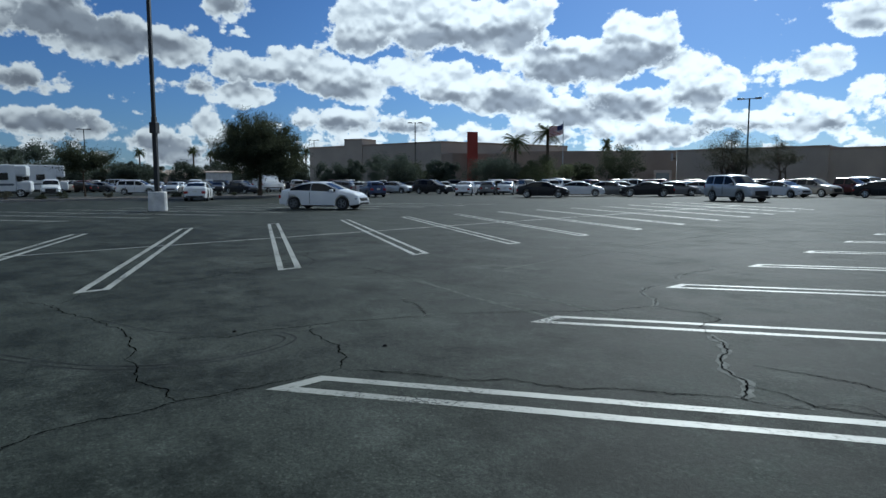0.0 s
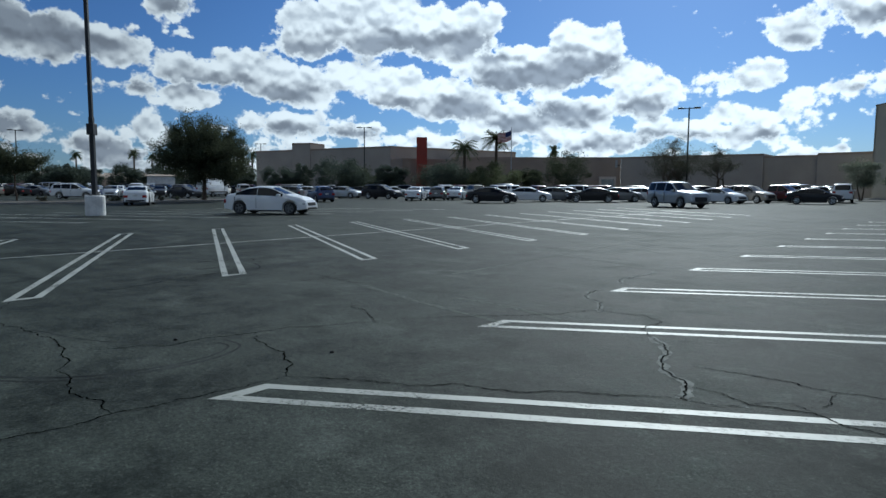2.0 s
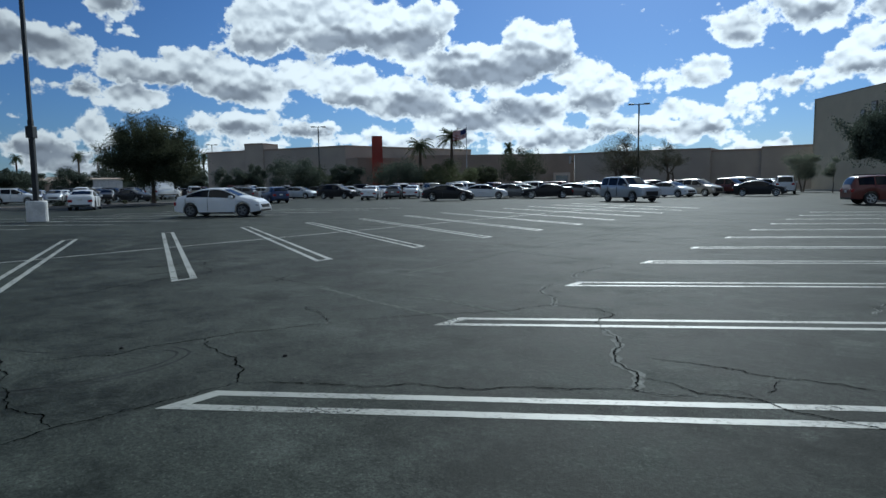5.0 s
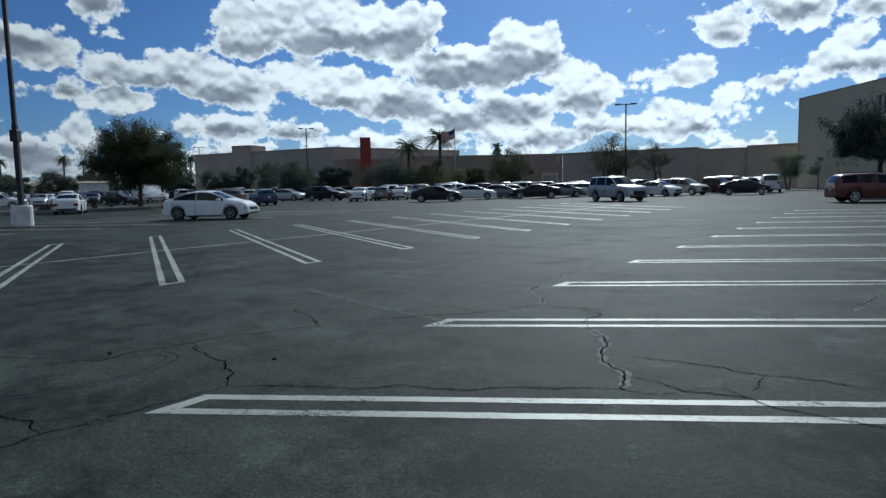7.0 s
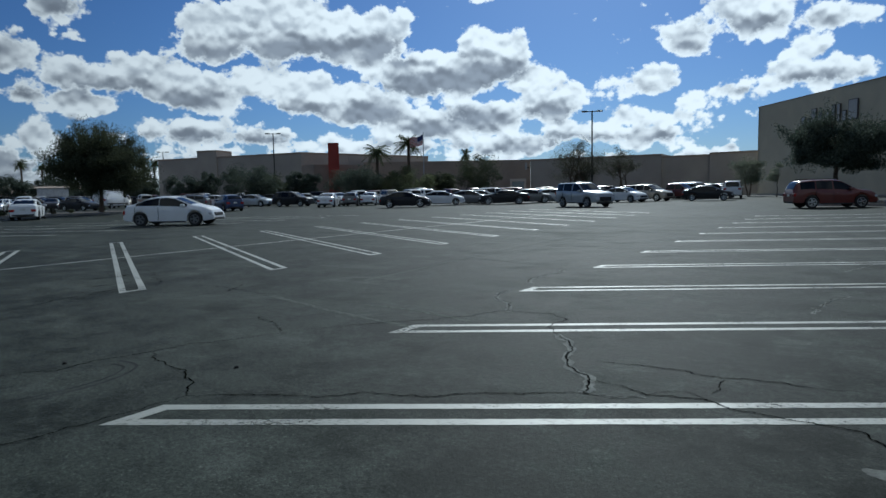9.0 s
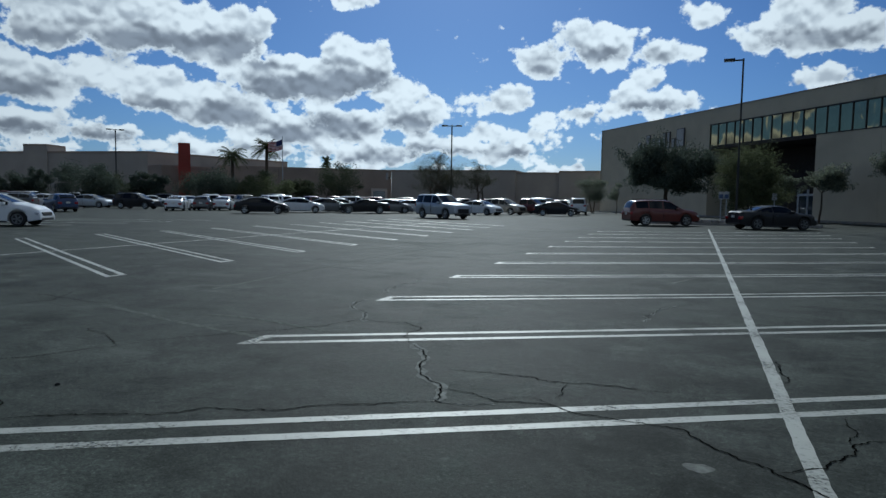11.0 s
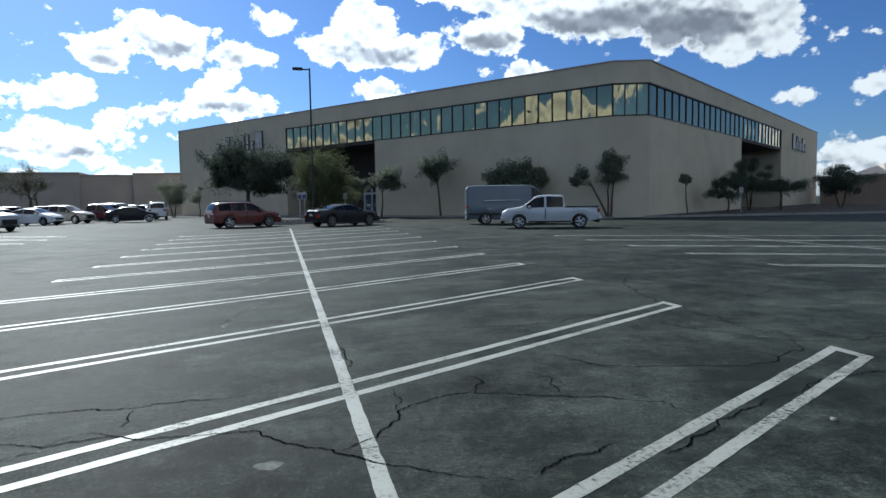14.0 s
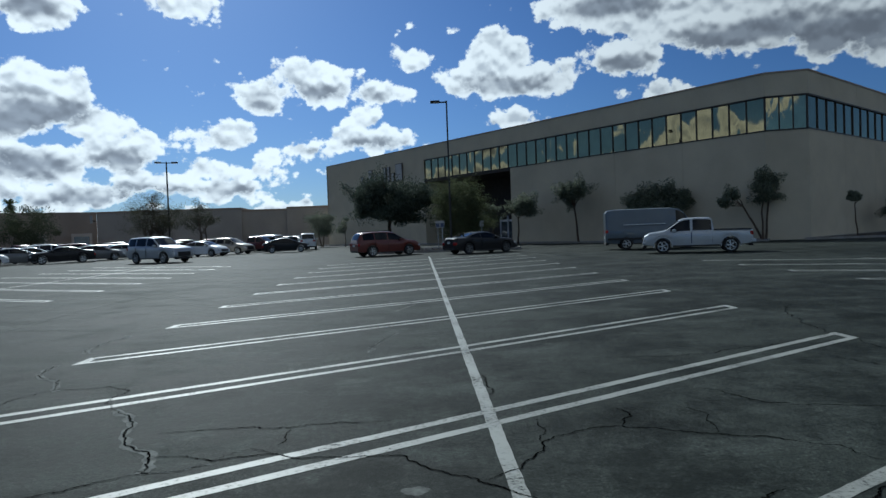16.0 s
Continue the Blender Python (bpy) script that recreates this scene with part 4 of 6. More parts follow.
# ---- mall ----
def build_mall():
    mall = thing("shopping_mall", Matrix(), "long low brown stucco shopping mall with stepped parapets", "building")

    def run(az0, d0, az1, d1, h, mat, deep=14.0, name="wall"):
        a, b = Vector(polar(az0, d0)), Vector(polar(az1, d1))
        way = (b - a).normalized()
        inward = Vector((-way.y, way.x))
        if inward.dot(a) < 0:
            inward = -inward
        n = max(1, round((b - a).length / 12))
        for i in range(n):
            wall_run(mall, a, way, inward, (b - a).length * i / n + 0.01, (b - a).length * (i + 1) / n - 0.01, 0, h - 0.35, mat, deep, name)
        wall_run(mall, a, way, inward, 0, (b - a).length, h - 0.35, h, STUCCO_DARK, deep, "parapet_cap", 0.06)

    run(56.9, 142, 45.6, 118, 8.7, STUCCO_MALL, 40)
    run(45.6, 118, 34.7, 137, 8.7, STUCCO_MALL, 30)
    run(53.95, 133, 52.45, 130.5, 9.9, STUCCO_MALL, 5, "tower")
    run(44.6, 113, 40.2, 117, 6.3, STUCCO_DARK, 8)
    run(40.3, 122, 25.83, 124, 6.95, STUCCO_DARK, 10)
    run(25.83, 123.5, 15.0, 117, 6.95, STUCCO_MALL, 30)
    run(15.0, 117.6, 11.3, 117, 6.6, STUCCO_MALL, 30)
    run(11.3, 116.5, 3.0, 113, 6.85, STUCCO_MALL, 30)
    # entrance frames and doors in the low front
    for az in (33.2, 30.6, 27.6):
        a = Vector(polar(az, 122.2))
        way = Vector((math.cos(radians(az)), math.sin(radians(az))))
        inward = Vector((-way.y, way.x))
        wall_run(mall, a, way, inward, 0, 3.0, 0, 3.4, STUCCO_PALE, 0.8, "door_surround")
        wall_run(mall, a, way, inward, 0.4, 2.6, 0, 2.9, DOOR_GLASS, 0.05, "door_glass", 0.03)
    tower = thing("sign_tower", Matrix(), "tall red-orange sign tower in front of the mall", "sign")
    a, b = Vector(polar(43.33, 112)), Vector(polar(42.41, 112))
    way = (b - a).normalized()
    wall_run(tower, a, way, Vector((-way.y, way.x)), 0, (b - a).length, 0, 9.85, RED_CLAD, 1.6, "shaft")
    wall_run(tower, a, way, Vector((-way.y, way.x)), 0.25, (b - a).length - 0.25, 7.3, 8.6, RED_CLAD, 0.1, "panel", 0.08)
    # white lamp standard on the wall
    lamp = thing("wall_light", pose(*polar(26.2, 121.5), 5.0), "slim white light fitting fixed to the mall wall", "light")
    part("tube", box(-0.2, 0.2, -0.1, 0.1, 0, 1.3, 0.04), SIGN_FACE, lamp)
    part("bracket", box(-0.08, 0.08, 0.1, 1.2, 0.3, 0.5), MULLION, lamp)
    far = thing("low_building", Matrix(), "low brown stucco building beyond the store", "building")
    a, b = Vector(polar(-44.0, 122)), Vector(polar(-62.0, 105))
    way = (b - a).normalized()
    wall_run(far, a, way, Vector((-way.y, way.x)), 0, (b - a).length, 0, 4.3, STUCCO_DARK, 12, "wall")
    wall_run(far, a, way, Vector((-way.y, way.x)), -0.2, (b - a).length, 4.3, 4.6, STUCCO_DARK, 12.4, "coping", 0.2)
    bm = bmesh.new()
    q = Vector(polar(-48.0, 128))
    vs = [bm.verts.new((q.x + dx, q.y + dy, z)) for dx, dy, z in ((-4, -4, 4.6), (4, -4, 4.6), (4, 4, 4.6), (-4, 4, 4.6), (0, 0, 6.6))]
    for i in range(4):
        bm.faces.new((vs[i], vs[(i + 1) % 4], vs[4]))
    part("hip_roof", bm, STUCCO_PALE, far)


def house(az, d, wide, deep, h, roof_h, mat, name="house", label="low far house with a pitched roof", windows=3):
    x, y = polar(az, d)
    ob = thing(name, pose(x, y, 0, 0, 0, az), label, "building")
    part("wall", box(-wide / 2, wide / 2, 0, deep, 0, h), mat, ob)
    bm = bmesh.new()
    v = [bm.verts.new(p) for p in ((-wide / 2 - 0.4, -0.4, h), (wide / 2 + 0.4, -0.4, h), (wide / 2 + 0.4, deep + 0.4, h), (-wide / 2 - 0.4, deep + 0.4, h), (-wide / 2, deep / 2, h + roof_h), (wide / 2, deep / 2, h + roof_h))]
    for f in ((0, 1, 5, 4), (2, 3, 4, 5), (0, 4, 3), (1, 2, 5), (3, 2, 1, 0)):
        bm.faces.new([v[i] for i in f])
    part("roof", bm, STUCCO_DARK, ob)
    for i in range(windows):
        x = -wide / 2 + wide * (i + 0.5) / windows
        w = part("window", box(x - 0.7, x + 0.7, -0.05, 0.05, 1.0, 2.2), DOOR_GLASS, ob)
        part("frame", box(x - 0.8, x + 0.8, -0.03, 0.03, 0.9, 2.3), WHITE_FRAME, w)
    return ob

# ---- vehicles ----
def table(rows):
    xs, zs = [r[0] for r in rows], [r[1] for r in rows]
    return lambda x: float(np.interp(x, xs, zs))


# length, width, wheel radius, axles, tumblehome, roof line, belt line, side windows, windscreen, rear window
CAR_KINDS = {
    "sedan": dict(L=4.68, W=1.84, R=0.342, axles=(-1.40, 1.43), tum=0.46, sill=0.20,
                  top=[(-2.34, 0.62), (-2.31, 0.95), (-2.16, 1.07), (-1.80, 1.12), (-1.05, 1.40), (-0.60, 1.475), (-0.05, 1.49), (0.35, 1.44), (1.15, 1.10), (1.35, 1.03), (1.95, 0.91), (2.24, 0.76), (2.34, 0.50)],
                  belt=[(-2.34, 0.60), (-2.15, 0.98), (-1.40, 1.01), (1.10, 0.93), (2.02, 0.75), (2.34, 0.48)],
                  sides=[(-1.62, -0.42), (-0.39, 1.04)], screen=(0.40, 1.20), back=(-1.75, -1.02)),
    "muscle_sedan": dict(L=5.04, W=1.90, R=0.36, axles=(-1.50, 1.55), tum=0.5, sill=0.22,
                  top=[(-2.52, 0.68), (-2.50, 1.02), (-2.30, 1.10), (-1.70, 1.13), (-1.00, 1.36), (-0.45, 1.45), (0.05, 1.45), (0.40, 1.40), (1.05, 1.10), (1.20, 1.05), (2.20, 0.96), (2.44, 0.84), (2.52, 0.52)],
                  belt=[(-2.52, 0.66), (-2.30, 1.02), (-1.40, 1.05), (1.00, 0.97), (2.20, 0.82), (2.52, 0.50)],
                  sides=[(-1.35, -0.55), (-0.48, 0.88)], screen=(0.44, 1.10), back=(-1.66, -0.98)),
    "suv": dict(L=4.75, W=1.88, R=0.365, axles=(-1.36, 1.40), tum=0.34, sill=0.27,
                top=[(-2.37, 0.75), (-2.35, 1.15), (-2.15, 1.52), (-1.95, 1.64), (-1.20, 1.71), (-0.20, 1.72), (0.28, 1.66), (1.05, 1.20), (1.25, 1.13), (2.00, 1.02), (2.28, 0.88), (2.37, 0.55)],
                belt=[(-2.37, 0.74), (-2.20, 1.10), (-1.40, 1.12), (1.00, 1.04), (2.05, 0.88), (2.37, 0.54)],
                sides=[(-2.00, -1.20), (-1.13, -0.22), (-0.15, 0.92)], screen=(0.33, 1.12), back=(-2.34, -2.02)),
    "large_suv": dict(L=5.15, W=2.02, R=0.40, axles=(-1.45, 1.52), tum=0.24, sill=0.34,
                top=[(-2.57, 0.80), (-2.56, 1.25), (-2.46, 1.80), (-2.25, 1.90), (-1.20, 1.93), (-0.10, 1.92), (0.30, 1.86), (0.98, 1.32), (1.12, 1.26), (2.20, 1.17), (2.48, 1.05), (2.57, 0.62)],
                belt=[(-2.57, 0.79), (-2.50, 1.22), (-1.40, 1.23), (1.00, 1.18), (2.30, 1.05), (2.57, 0.60)],
                sides=[(-2.36, -1.46), (-1.36, -0.32), (-0.22, 0.90)], screen=(0.34, 1.04), back=(-2.555, -2.46)),
    "hatchback": dict(L=4.20, W=1.78, R=0.32, axles=(-1.24, 1.30), tum=0.40, sill=0.20,
                top=[(-2.10, 0.66), (-2.08, 1.00), (-1.92, 1.25), (-1.55, 1.44), (-0.70, 1.52), (0.10, 1.50), (0.35, 1.43), (1.10, 1.06), (1.25, 1.00), (1.75, 0.88), (2.02, 0.74), (2.10, 0.50)],
                belt=[(-2.10, 0.64), (-1.95, 0.97), (-1.20, 1.00), (1.05, 0.92), (1.80, 0.74), (2.10, 0.48)],
                sides=[(-1.70, -0.75), (-0.68, 0.94)], screen=(0.40, 1.15), back=(-2.0, -1.58)),
    "pickup": dict(L=5.25, W=1.86, R=0.375, axles=(-1.58, 1.62), tum=0.26, sill=0.36,
                top=[(-2.62, 0.76), (-2.61, 1.12), (-0.84, 1.13), (-0.80, 1.30), (-0.74, 1.69), (-0.62, 1.77), (0.0, 1.80), (0.58, 1.77), (0.78, 1.70), (1.40, 1.25), (1.54, 1.17), (2.25, 1.07), (2.52, 0.92), (2.62, 0.58)],
                belt=[(-2.62, 0.75), (-2.58, 1.09), (-0.84, 1.10), (1.35, 1.07), (2.25, 0.94), (2.62, 0.56)],
                sides=[(-0.70, 0.18), (0.30, 1.24)], screen=(0.84, 1.45), back=(-0.80, -0.745)),
    "cargo_van": dict(L=5.95, W=2.02, R=0.36, axles=(-1.75, 1.90), tum=0.10, sill=0.36,
                top=[(-2.97, 0.85), (-2.96, 2.30), (-2.86, 2.46), (-2.40, 2.52), (0.90, 2.52), (1.40, 2.44), (1.70, 2.24), (2.22, 1.50), (2.36, 1.38), (2.76, 1.16), (2.93, 0.98), (2.97, 0.62)],
                belt=[(-2.97, 0.84), (-2.95, 1.30), (1.30, 1.34), (2.20, 1.26), (2.80, 1.00), (2.97, 0.60)],
                sides=[(1.22, 2.02)], screen=(1.72, 2.28), back=(-2.958, -2.955)),
}


def car_section(k, x):
    """Half of the cross-section at x: (y, z) from the floor's middle to the roof's."""
    top, half = k["topf"](x), k["W"] / 2
    half *= 1 - 0.16 * abs(2 * x / k["L"]) ** 5 - 0.02 * abs(2 * x / k["L"]) ** 2
    low = k["sill"] + 0.10 * abs(2 * x / k["L"]) ** 6
    for a in k["axles"]:
        reach = k["R"] + 0.065
        if abs(x - a) < reach:
            low = max(low, k["R"] + math.sqrt(reach * reach - (x - a) ** 2) * 0.98)
    belt = min(k["beltf"](x), top - 0.015)
    low = min(low, belt - 0.06)
    h = top - belt
    edge = half * 0.965 - k["tum"] * h - 0.02
    zr = top - min(0.055, h * 0.5)
    mid = low + (belt - low) * 0.62
    return [(0.0, low + 0.02), (half * 0.86, low), (half * 0.975, low + 0.015), (half, mid), (half * 0.985, belt - min(0.05, (belt - low) * 0.2)), (half * 0.965, belt), (edge, zr), (edge - min(0.10, edge * 0.3), top - min(0.012, h * 0.2)), (edge * 0.45, top + 0.006), (0.0, top + 0.008)]


def car_body_mesh(k):
    xs = sorted({round(x, 3) for x in np.linspace(-k["L"] / 2, k["L"] / 2, 40)} | {p[0] for p in k["top"]} | {round(a + s * (k["R"] + 0.065) * math.sin(radians(t)), 3) for a in k["axles"] for t in (0, 30, 55, 75, 88, 90.5) for s in (-1, 1)})
    bm = bmesh.new()
    rows = []
    for x in xs:
        sec = car_section(k, x)
        ring = [bm.verts.new((x, -y, z)) for y, z in sec] + [bm.verts.new((x, y, z)) for y, z in sec[-2:0:-1]]
        rows.append(ring)
    n = len(rows[0])
    for a, b in zip(rows, rows[1:]):
        for i in range(n):
            j = (i + 1) % n
            bm.faces.new((a[i], a[j], b[j], b[i]))
    bm.faces.new(rows[0][::-1])
    bm.faces.new(rows[-1])
    bmesh.ops.recalc_face_normals(bm, faces=bm.faces)
    return bm


def side_glass(k, x0, x1, side):
    bm, rows = bmesh.new(), []
    for x in np.linspace(x0, x1, 9):
        sec = car_section(k, x)
        (y0, z0), (y1, z1) = sec[5], sec[6]
        rows.append([bm.verts.new((x, side * (y0 + (y1 - y0) * f + 0.007), z0 + (z1 - z0) * f)) for f in (0.07, 0.5, 0.93)])
    for a, b in zip(rows, rows[1:]):
        for i in range(2):
            bm.faces.new((a[i], b[i], b[i + 1], a[i + 1]))
    bmesh.ops.recalc_face_normals(bm, faces=bm.faces)
    return bm


def cross_glass(k, x0, x1, lean):
    bm, rows = bmesh.new(), []
    for x in np.linspace(x0, x1, 6):
        sec = car_section(k, x)
        (ye, ze), (yi, zi), (ym, zm), (yc, zc) = sec[6], sec[7], sec[8], sec[9]
        line = [(-ye * 0.93, ze + (zi - ze) * 0.5), (-yi * 0.9, zi), (0, zc), (yi * 0.9, zi), (ye * 0.93, ze + (zi - ze) * 0.5)]
        rows.append([bm.verts.new((x + lean * 0.008, y, z + 0.008)) for y, z in line])
    for a, b in zip(rows, rows[1:]):
        for i in range(4):
            bm.faces.new((a[i], b[i], b[i + 1], a[i + 1]))
    bmesh.ops.recalc_face_normals(bm, faces=bm.faces)
    return bm


def wheel_meshes():
    out = {}
    for key, r in (("low", 0.335), ("mid", 0.365), ("high", 0.40)):
        bm = lathe([(r * 0.66, -0.10), (r * 0.93, -0.105), (r, -0.08), (r, 0.08), (r * 0.93, 0.105), (r * 0.66, 0.10)], 28, "y", cap=True)
        tyre = bpy.data.meshes.new("wheel")
        bm.to_mesh(tyre)
        bm.free()
        tyre.materials.append(RUBBER)
        for style, mat in (("alloy", ALLOY), ("dark_alloy", ALLOY_DARK)):
            bm = lathe([(r * 0.69, 0.10), (r * 0.69, 0.115), (r * 0.62, 0.115), (r * 0.6, 0.104)], 24, "y", cap=False)
            for i in range(5):
                turn = Matrix.Rotation(2 * math.pi * i / 5, 4, "Y")
                for s in (-1, 1):
                    made = bmesh.ops.create_cube(bm, size=1.0, matrix=turn @ Matrix.Rotation(s * 0.16, 4, "Y") @ Matrix.Translation((r * 0.33, 0.108, 0)) @ Matrix.Diagonal((r * 0.6, 0.02, r * 0.10, 1)))
            hub = bmesh.ops.create_cube(bm, size=1.0, matrix=Matrix.Translation((0, 0.112, 0)) @ Matrix.Diagonal((r * 0.3, 0.02, r * 0.3, 1)))
            rim = bpy.data.meshes.new("rim")
            bm.to_mesh(rim)
            bm.free()
            rim.materials.append(mat)
            out[key, style] = tyre, rim
    return out


WHEELS = wheel_meshes()
CAR_BUILT, PARKED = {}, []
# trees before the mall: azimuth, distance, elevation of the top, radius
MALL_TREES = [(30.4, 104, 3.1, 3.6), (41.2, 98, 2.2, 4.2), (36.4, 98, 2.2, 3.9), (50.2, 92, 2.5, 3.8), (48.6, 96, 1.8, 2.4), (55.2, 110, 1.6, 2.6), (46.2, 104, 1.8, 1.6), (45.0, 104, 1.7, 1.8), (53.2, 112, 1.9, 2.2), (33.6, 106, 1.7, 2.4), (39.6, 104, 1.3, 2.4)]


def build_car(kind, paint, rims="alloy", far=False):
    k = dict(CAR_KINDS[kind])
    k["topf"], k["beltf"] = table(k["top"]), table(k["belt"])
    L, W = k["L"], k["W"]
    car = thing(kind, Matrix(), "", "")
    part("body", car_body_mesh(k), CAR_PAINT[paint], car, smooth=True)
    for side in (-1, 1):
        for x0, x1 in k["sides"]:
            part("side_window", side_glass(k, x0, x1, side), CAR_GLASS, car)
        # door seams and handles
        for x0, x1 in [] if far else k["sides"][-2:]:
            sec = car_section(k, (x0 + x1) / 2)
            y = sec[4][0]
            part("door_handle", box(x0 + 0.12, x0 + 0.32, side * y - 0.02, side * y + 0.02, sec[4][1] - 0.12, sec[4][1] - 0.085, 0.008), CAR_PAINT[paint] if paint != "black" else TRIM_BLACK, car)
            seam_y = car_section(k, x0 - 0.03)[3][0] * side
            part("door_seam", box(x0 - 0.034, x0 - 0.030, seam_y - 0.03, seam_y + 0.003, k["sill"] + 0.12, car_section(k, x0)[4][1]), TRIM_BLACK, car)
        x = k["sides"][-1][1] - 0.18
        y, z = car_section(k, x)[5]
        mirror = part("mirror", box(x - 0.08, x + 0.10, min(side * (y - 0.02), side * (y + 0.2)), max(side * (y - 0.02), side * (y + 0.2)), z + 0.0, z + 0.15, 0.035), CAR_PAINT[paint], car)
        # lamps
        zf = car_section(k, L / 2 - 0.22)[5][1]
        yf = car_section(k, L / 2 - 0.16)[3][0]
        lo, hi = sorted((side * (yf - 0.44), side * (yf + 0.004)))
        part("headlight", box(L / 2 - 0.40, L / 2 - 0.075, lo, hi, zf - 0.14, zf - 0.015, 0.03), HEADLAMP, car)
        zr = car_section(k, -L / 2 + 0.12)[5][1]
        yr = car_section(k, -L / 2 + 0.10)[3][0]
        lo, hi = sorted((side * (yr - 0.30), side * (yr + 0.006)))
        part("tail_light", box(-L / 2 - 0.008, -L / 2 + 0.22, lo, hi, zr - 0.26, zr - 0.06, 0.03), TAIL_RED, car)
        if far:
            continue
        # sill trim
        lo, hi = sorted((side * (W / 2 * 0.90), side * (W / 2 * 0.985)))
        part("sill_trim", box(k["axles"][0] + k["R"] + 0.1, k["axles"][1] - k["R"] - 0.1, lo, hi, k["sill"] - 0.03, k["sill"] + 0.045, 0.012), TRIM_BLACK, car)
    part("windscreen", cross_glass(k, *k["screen"], 1), CAR_GLASS, car)
    if kind != "cargo_van":
        part("rear_window", cross_glass(k, *k["back"], -1), CAR_GLASS, car)
    part("grille", box(L / 2 - 0.12, L / 2 + 0.006, -W * 0.27, W * 0.27, 0.46, 0.64 if kind in ("sedan", "hatchback") else 0.80, 0.02), TRIM_BLACK, car)
    if not far:
        part("front_bumper_vent", box(L / 2 - 0.2, L / 2 + 0.004, -W * 0.36, W * 0.36, 0.27, 0.40, 0.03), TRIM_BLACK, car)
        part("rear_bumper_vent", box(-L / 2 - 0.006, -L / 2 + 0.2, -W * 0.36, W * 0.36, 0.30, 0.44, 0.03), TRIM_BLACK, car)
        part("number_plate", box(-L / 2 - 0.012, -L / 2 + 0.05, -0.16, 0.16, 0.70, 0.85, 0.01), PLATE, car)
    if kind == "pickup":
        part("load_bed", box(-L / 2 + 0.10, -0.86, -W / 2 + 0.16, W / 2 - 0.16, 1.0, 1.145), TRIM_BLACK, car, "dark open load bed")
        for side in (-1, 1):
            y = side * (W / 2 - 0.06)
            part("bed_rail", box(-L / 2 + 0.08, -0.80, y - 0.07, y + 0.07, 1.115, 1.165, 0.015), TRIM_BLACK, car, "black bed rail cap")
            y = side * (W / 2 - 0.005)
            part("pillar_strip", box(0.215, 0.265, y - 0.012, y + 0.012, 0.52, 1.06, 0.004), CAR_PAINT["blue"], car, "dark strip along the door gap")
            for a in k["axles"]:
                flare = lathe([(k["R"] + 0.055, -0.03), (k["R"] + 0.115, -0.03), (k["R"] + 0.10, 0.022), (k["R"] + 0.055, 0.022)], 24, "y", cap=False)
                bmesh.ops.bisect_plane(flare, geom=flare.verts[:] + flare.edges[:] + flare.faces[:], plane_co=(0, 0, -0.06), plane_no=(0, 0, -1), clear_outer=True)
                bmesh.ops.transform(flare, matrix=Matrix.Translation((a, side * (W / 2 - 0.01), k["R"])), verts=flare.verts)
                part("wheel_arch", flare, CAR_PAINT[paint], car, smooth=True)
        part("rear_bumper", box(-L / 2 - 0.12, -L / 2 + 0.1, -W / 2 + 0.1, W / 2 - 0.1, 0.46, 0.64, 0.03), ALLOY, car)
    if kind == "cargo_van":
        for side in (-1, 1):
            part("side_moulding", box(-L / 2 + 0.1, 1.45, side * W / 2 - 0.03, side * W / 2 + 0.012, 0.60, 0.74, 0.01), TRIM_BLACK, car)
            part("side_rail", box(-1.9, 0.6, side * W / 2 - 0.05, side * W / 2 + 0.004, 1.52, 1.56), ALLOY, car)
    if kind in ("suv", "large_suv"):
        for side in (-1, 1):
            y = car_section(k, -0.6)[6][0] - 0.02
            part("roof_rail", box(-1.75, 0.1, side * y - 0.02, side * y + 0.02, k["topf"](-0.6) - 0.01, k["topf"](-0.6) + 0.05, 0.012), TRIM_BLACK if paint != "white" else ALLOY, car)
    size = "low" if k["R"] < 0.345 else "mid" if k["R"] < 0.385 else "high"
    tyre, rim = WHEELS[size, rims]
    base = {"low": 0.335, "mid": 0.365, "high": 0.40}[size]
    for a in k["axles"]:
        for side in (-1, 1):
            w = shared("wheel", tyre, car, Matrix.Translation((a, side * (W / 2 - 0.125), base)) @ (Matrix() if side > 0 else Matrix.Rotation(math.pi, 4, "Z")))
            shared("rim", rim, w)
    return car


def put_car(kind, paint, x, y, heading, label, category="car", group="parked cars", rims="alloy", far=False):
    m = pose(x, y, 0, 0, 0, heading)
    key = kind, paint, rims, far
    if key in CAR_BUILT:
        car = copy_thing(CAR_BUILT[key], m)
    else:
        car = CAR_BUILT[key] = build_car(kind, paint, rims, far)
        car.matrix_basis = m
    PARKED.append((x, y))
    return tagged(car, label, category, group)


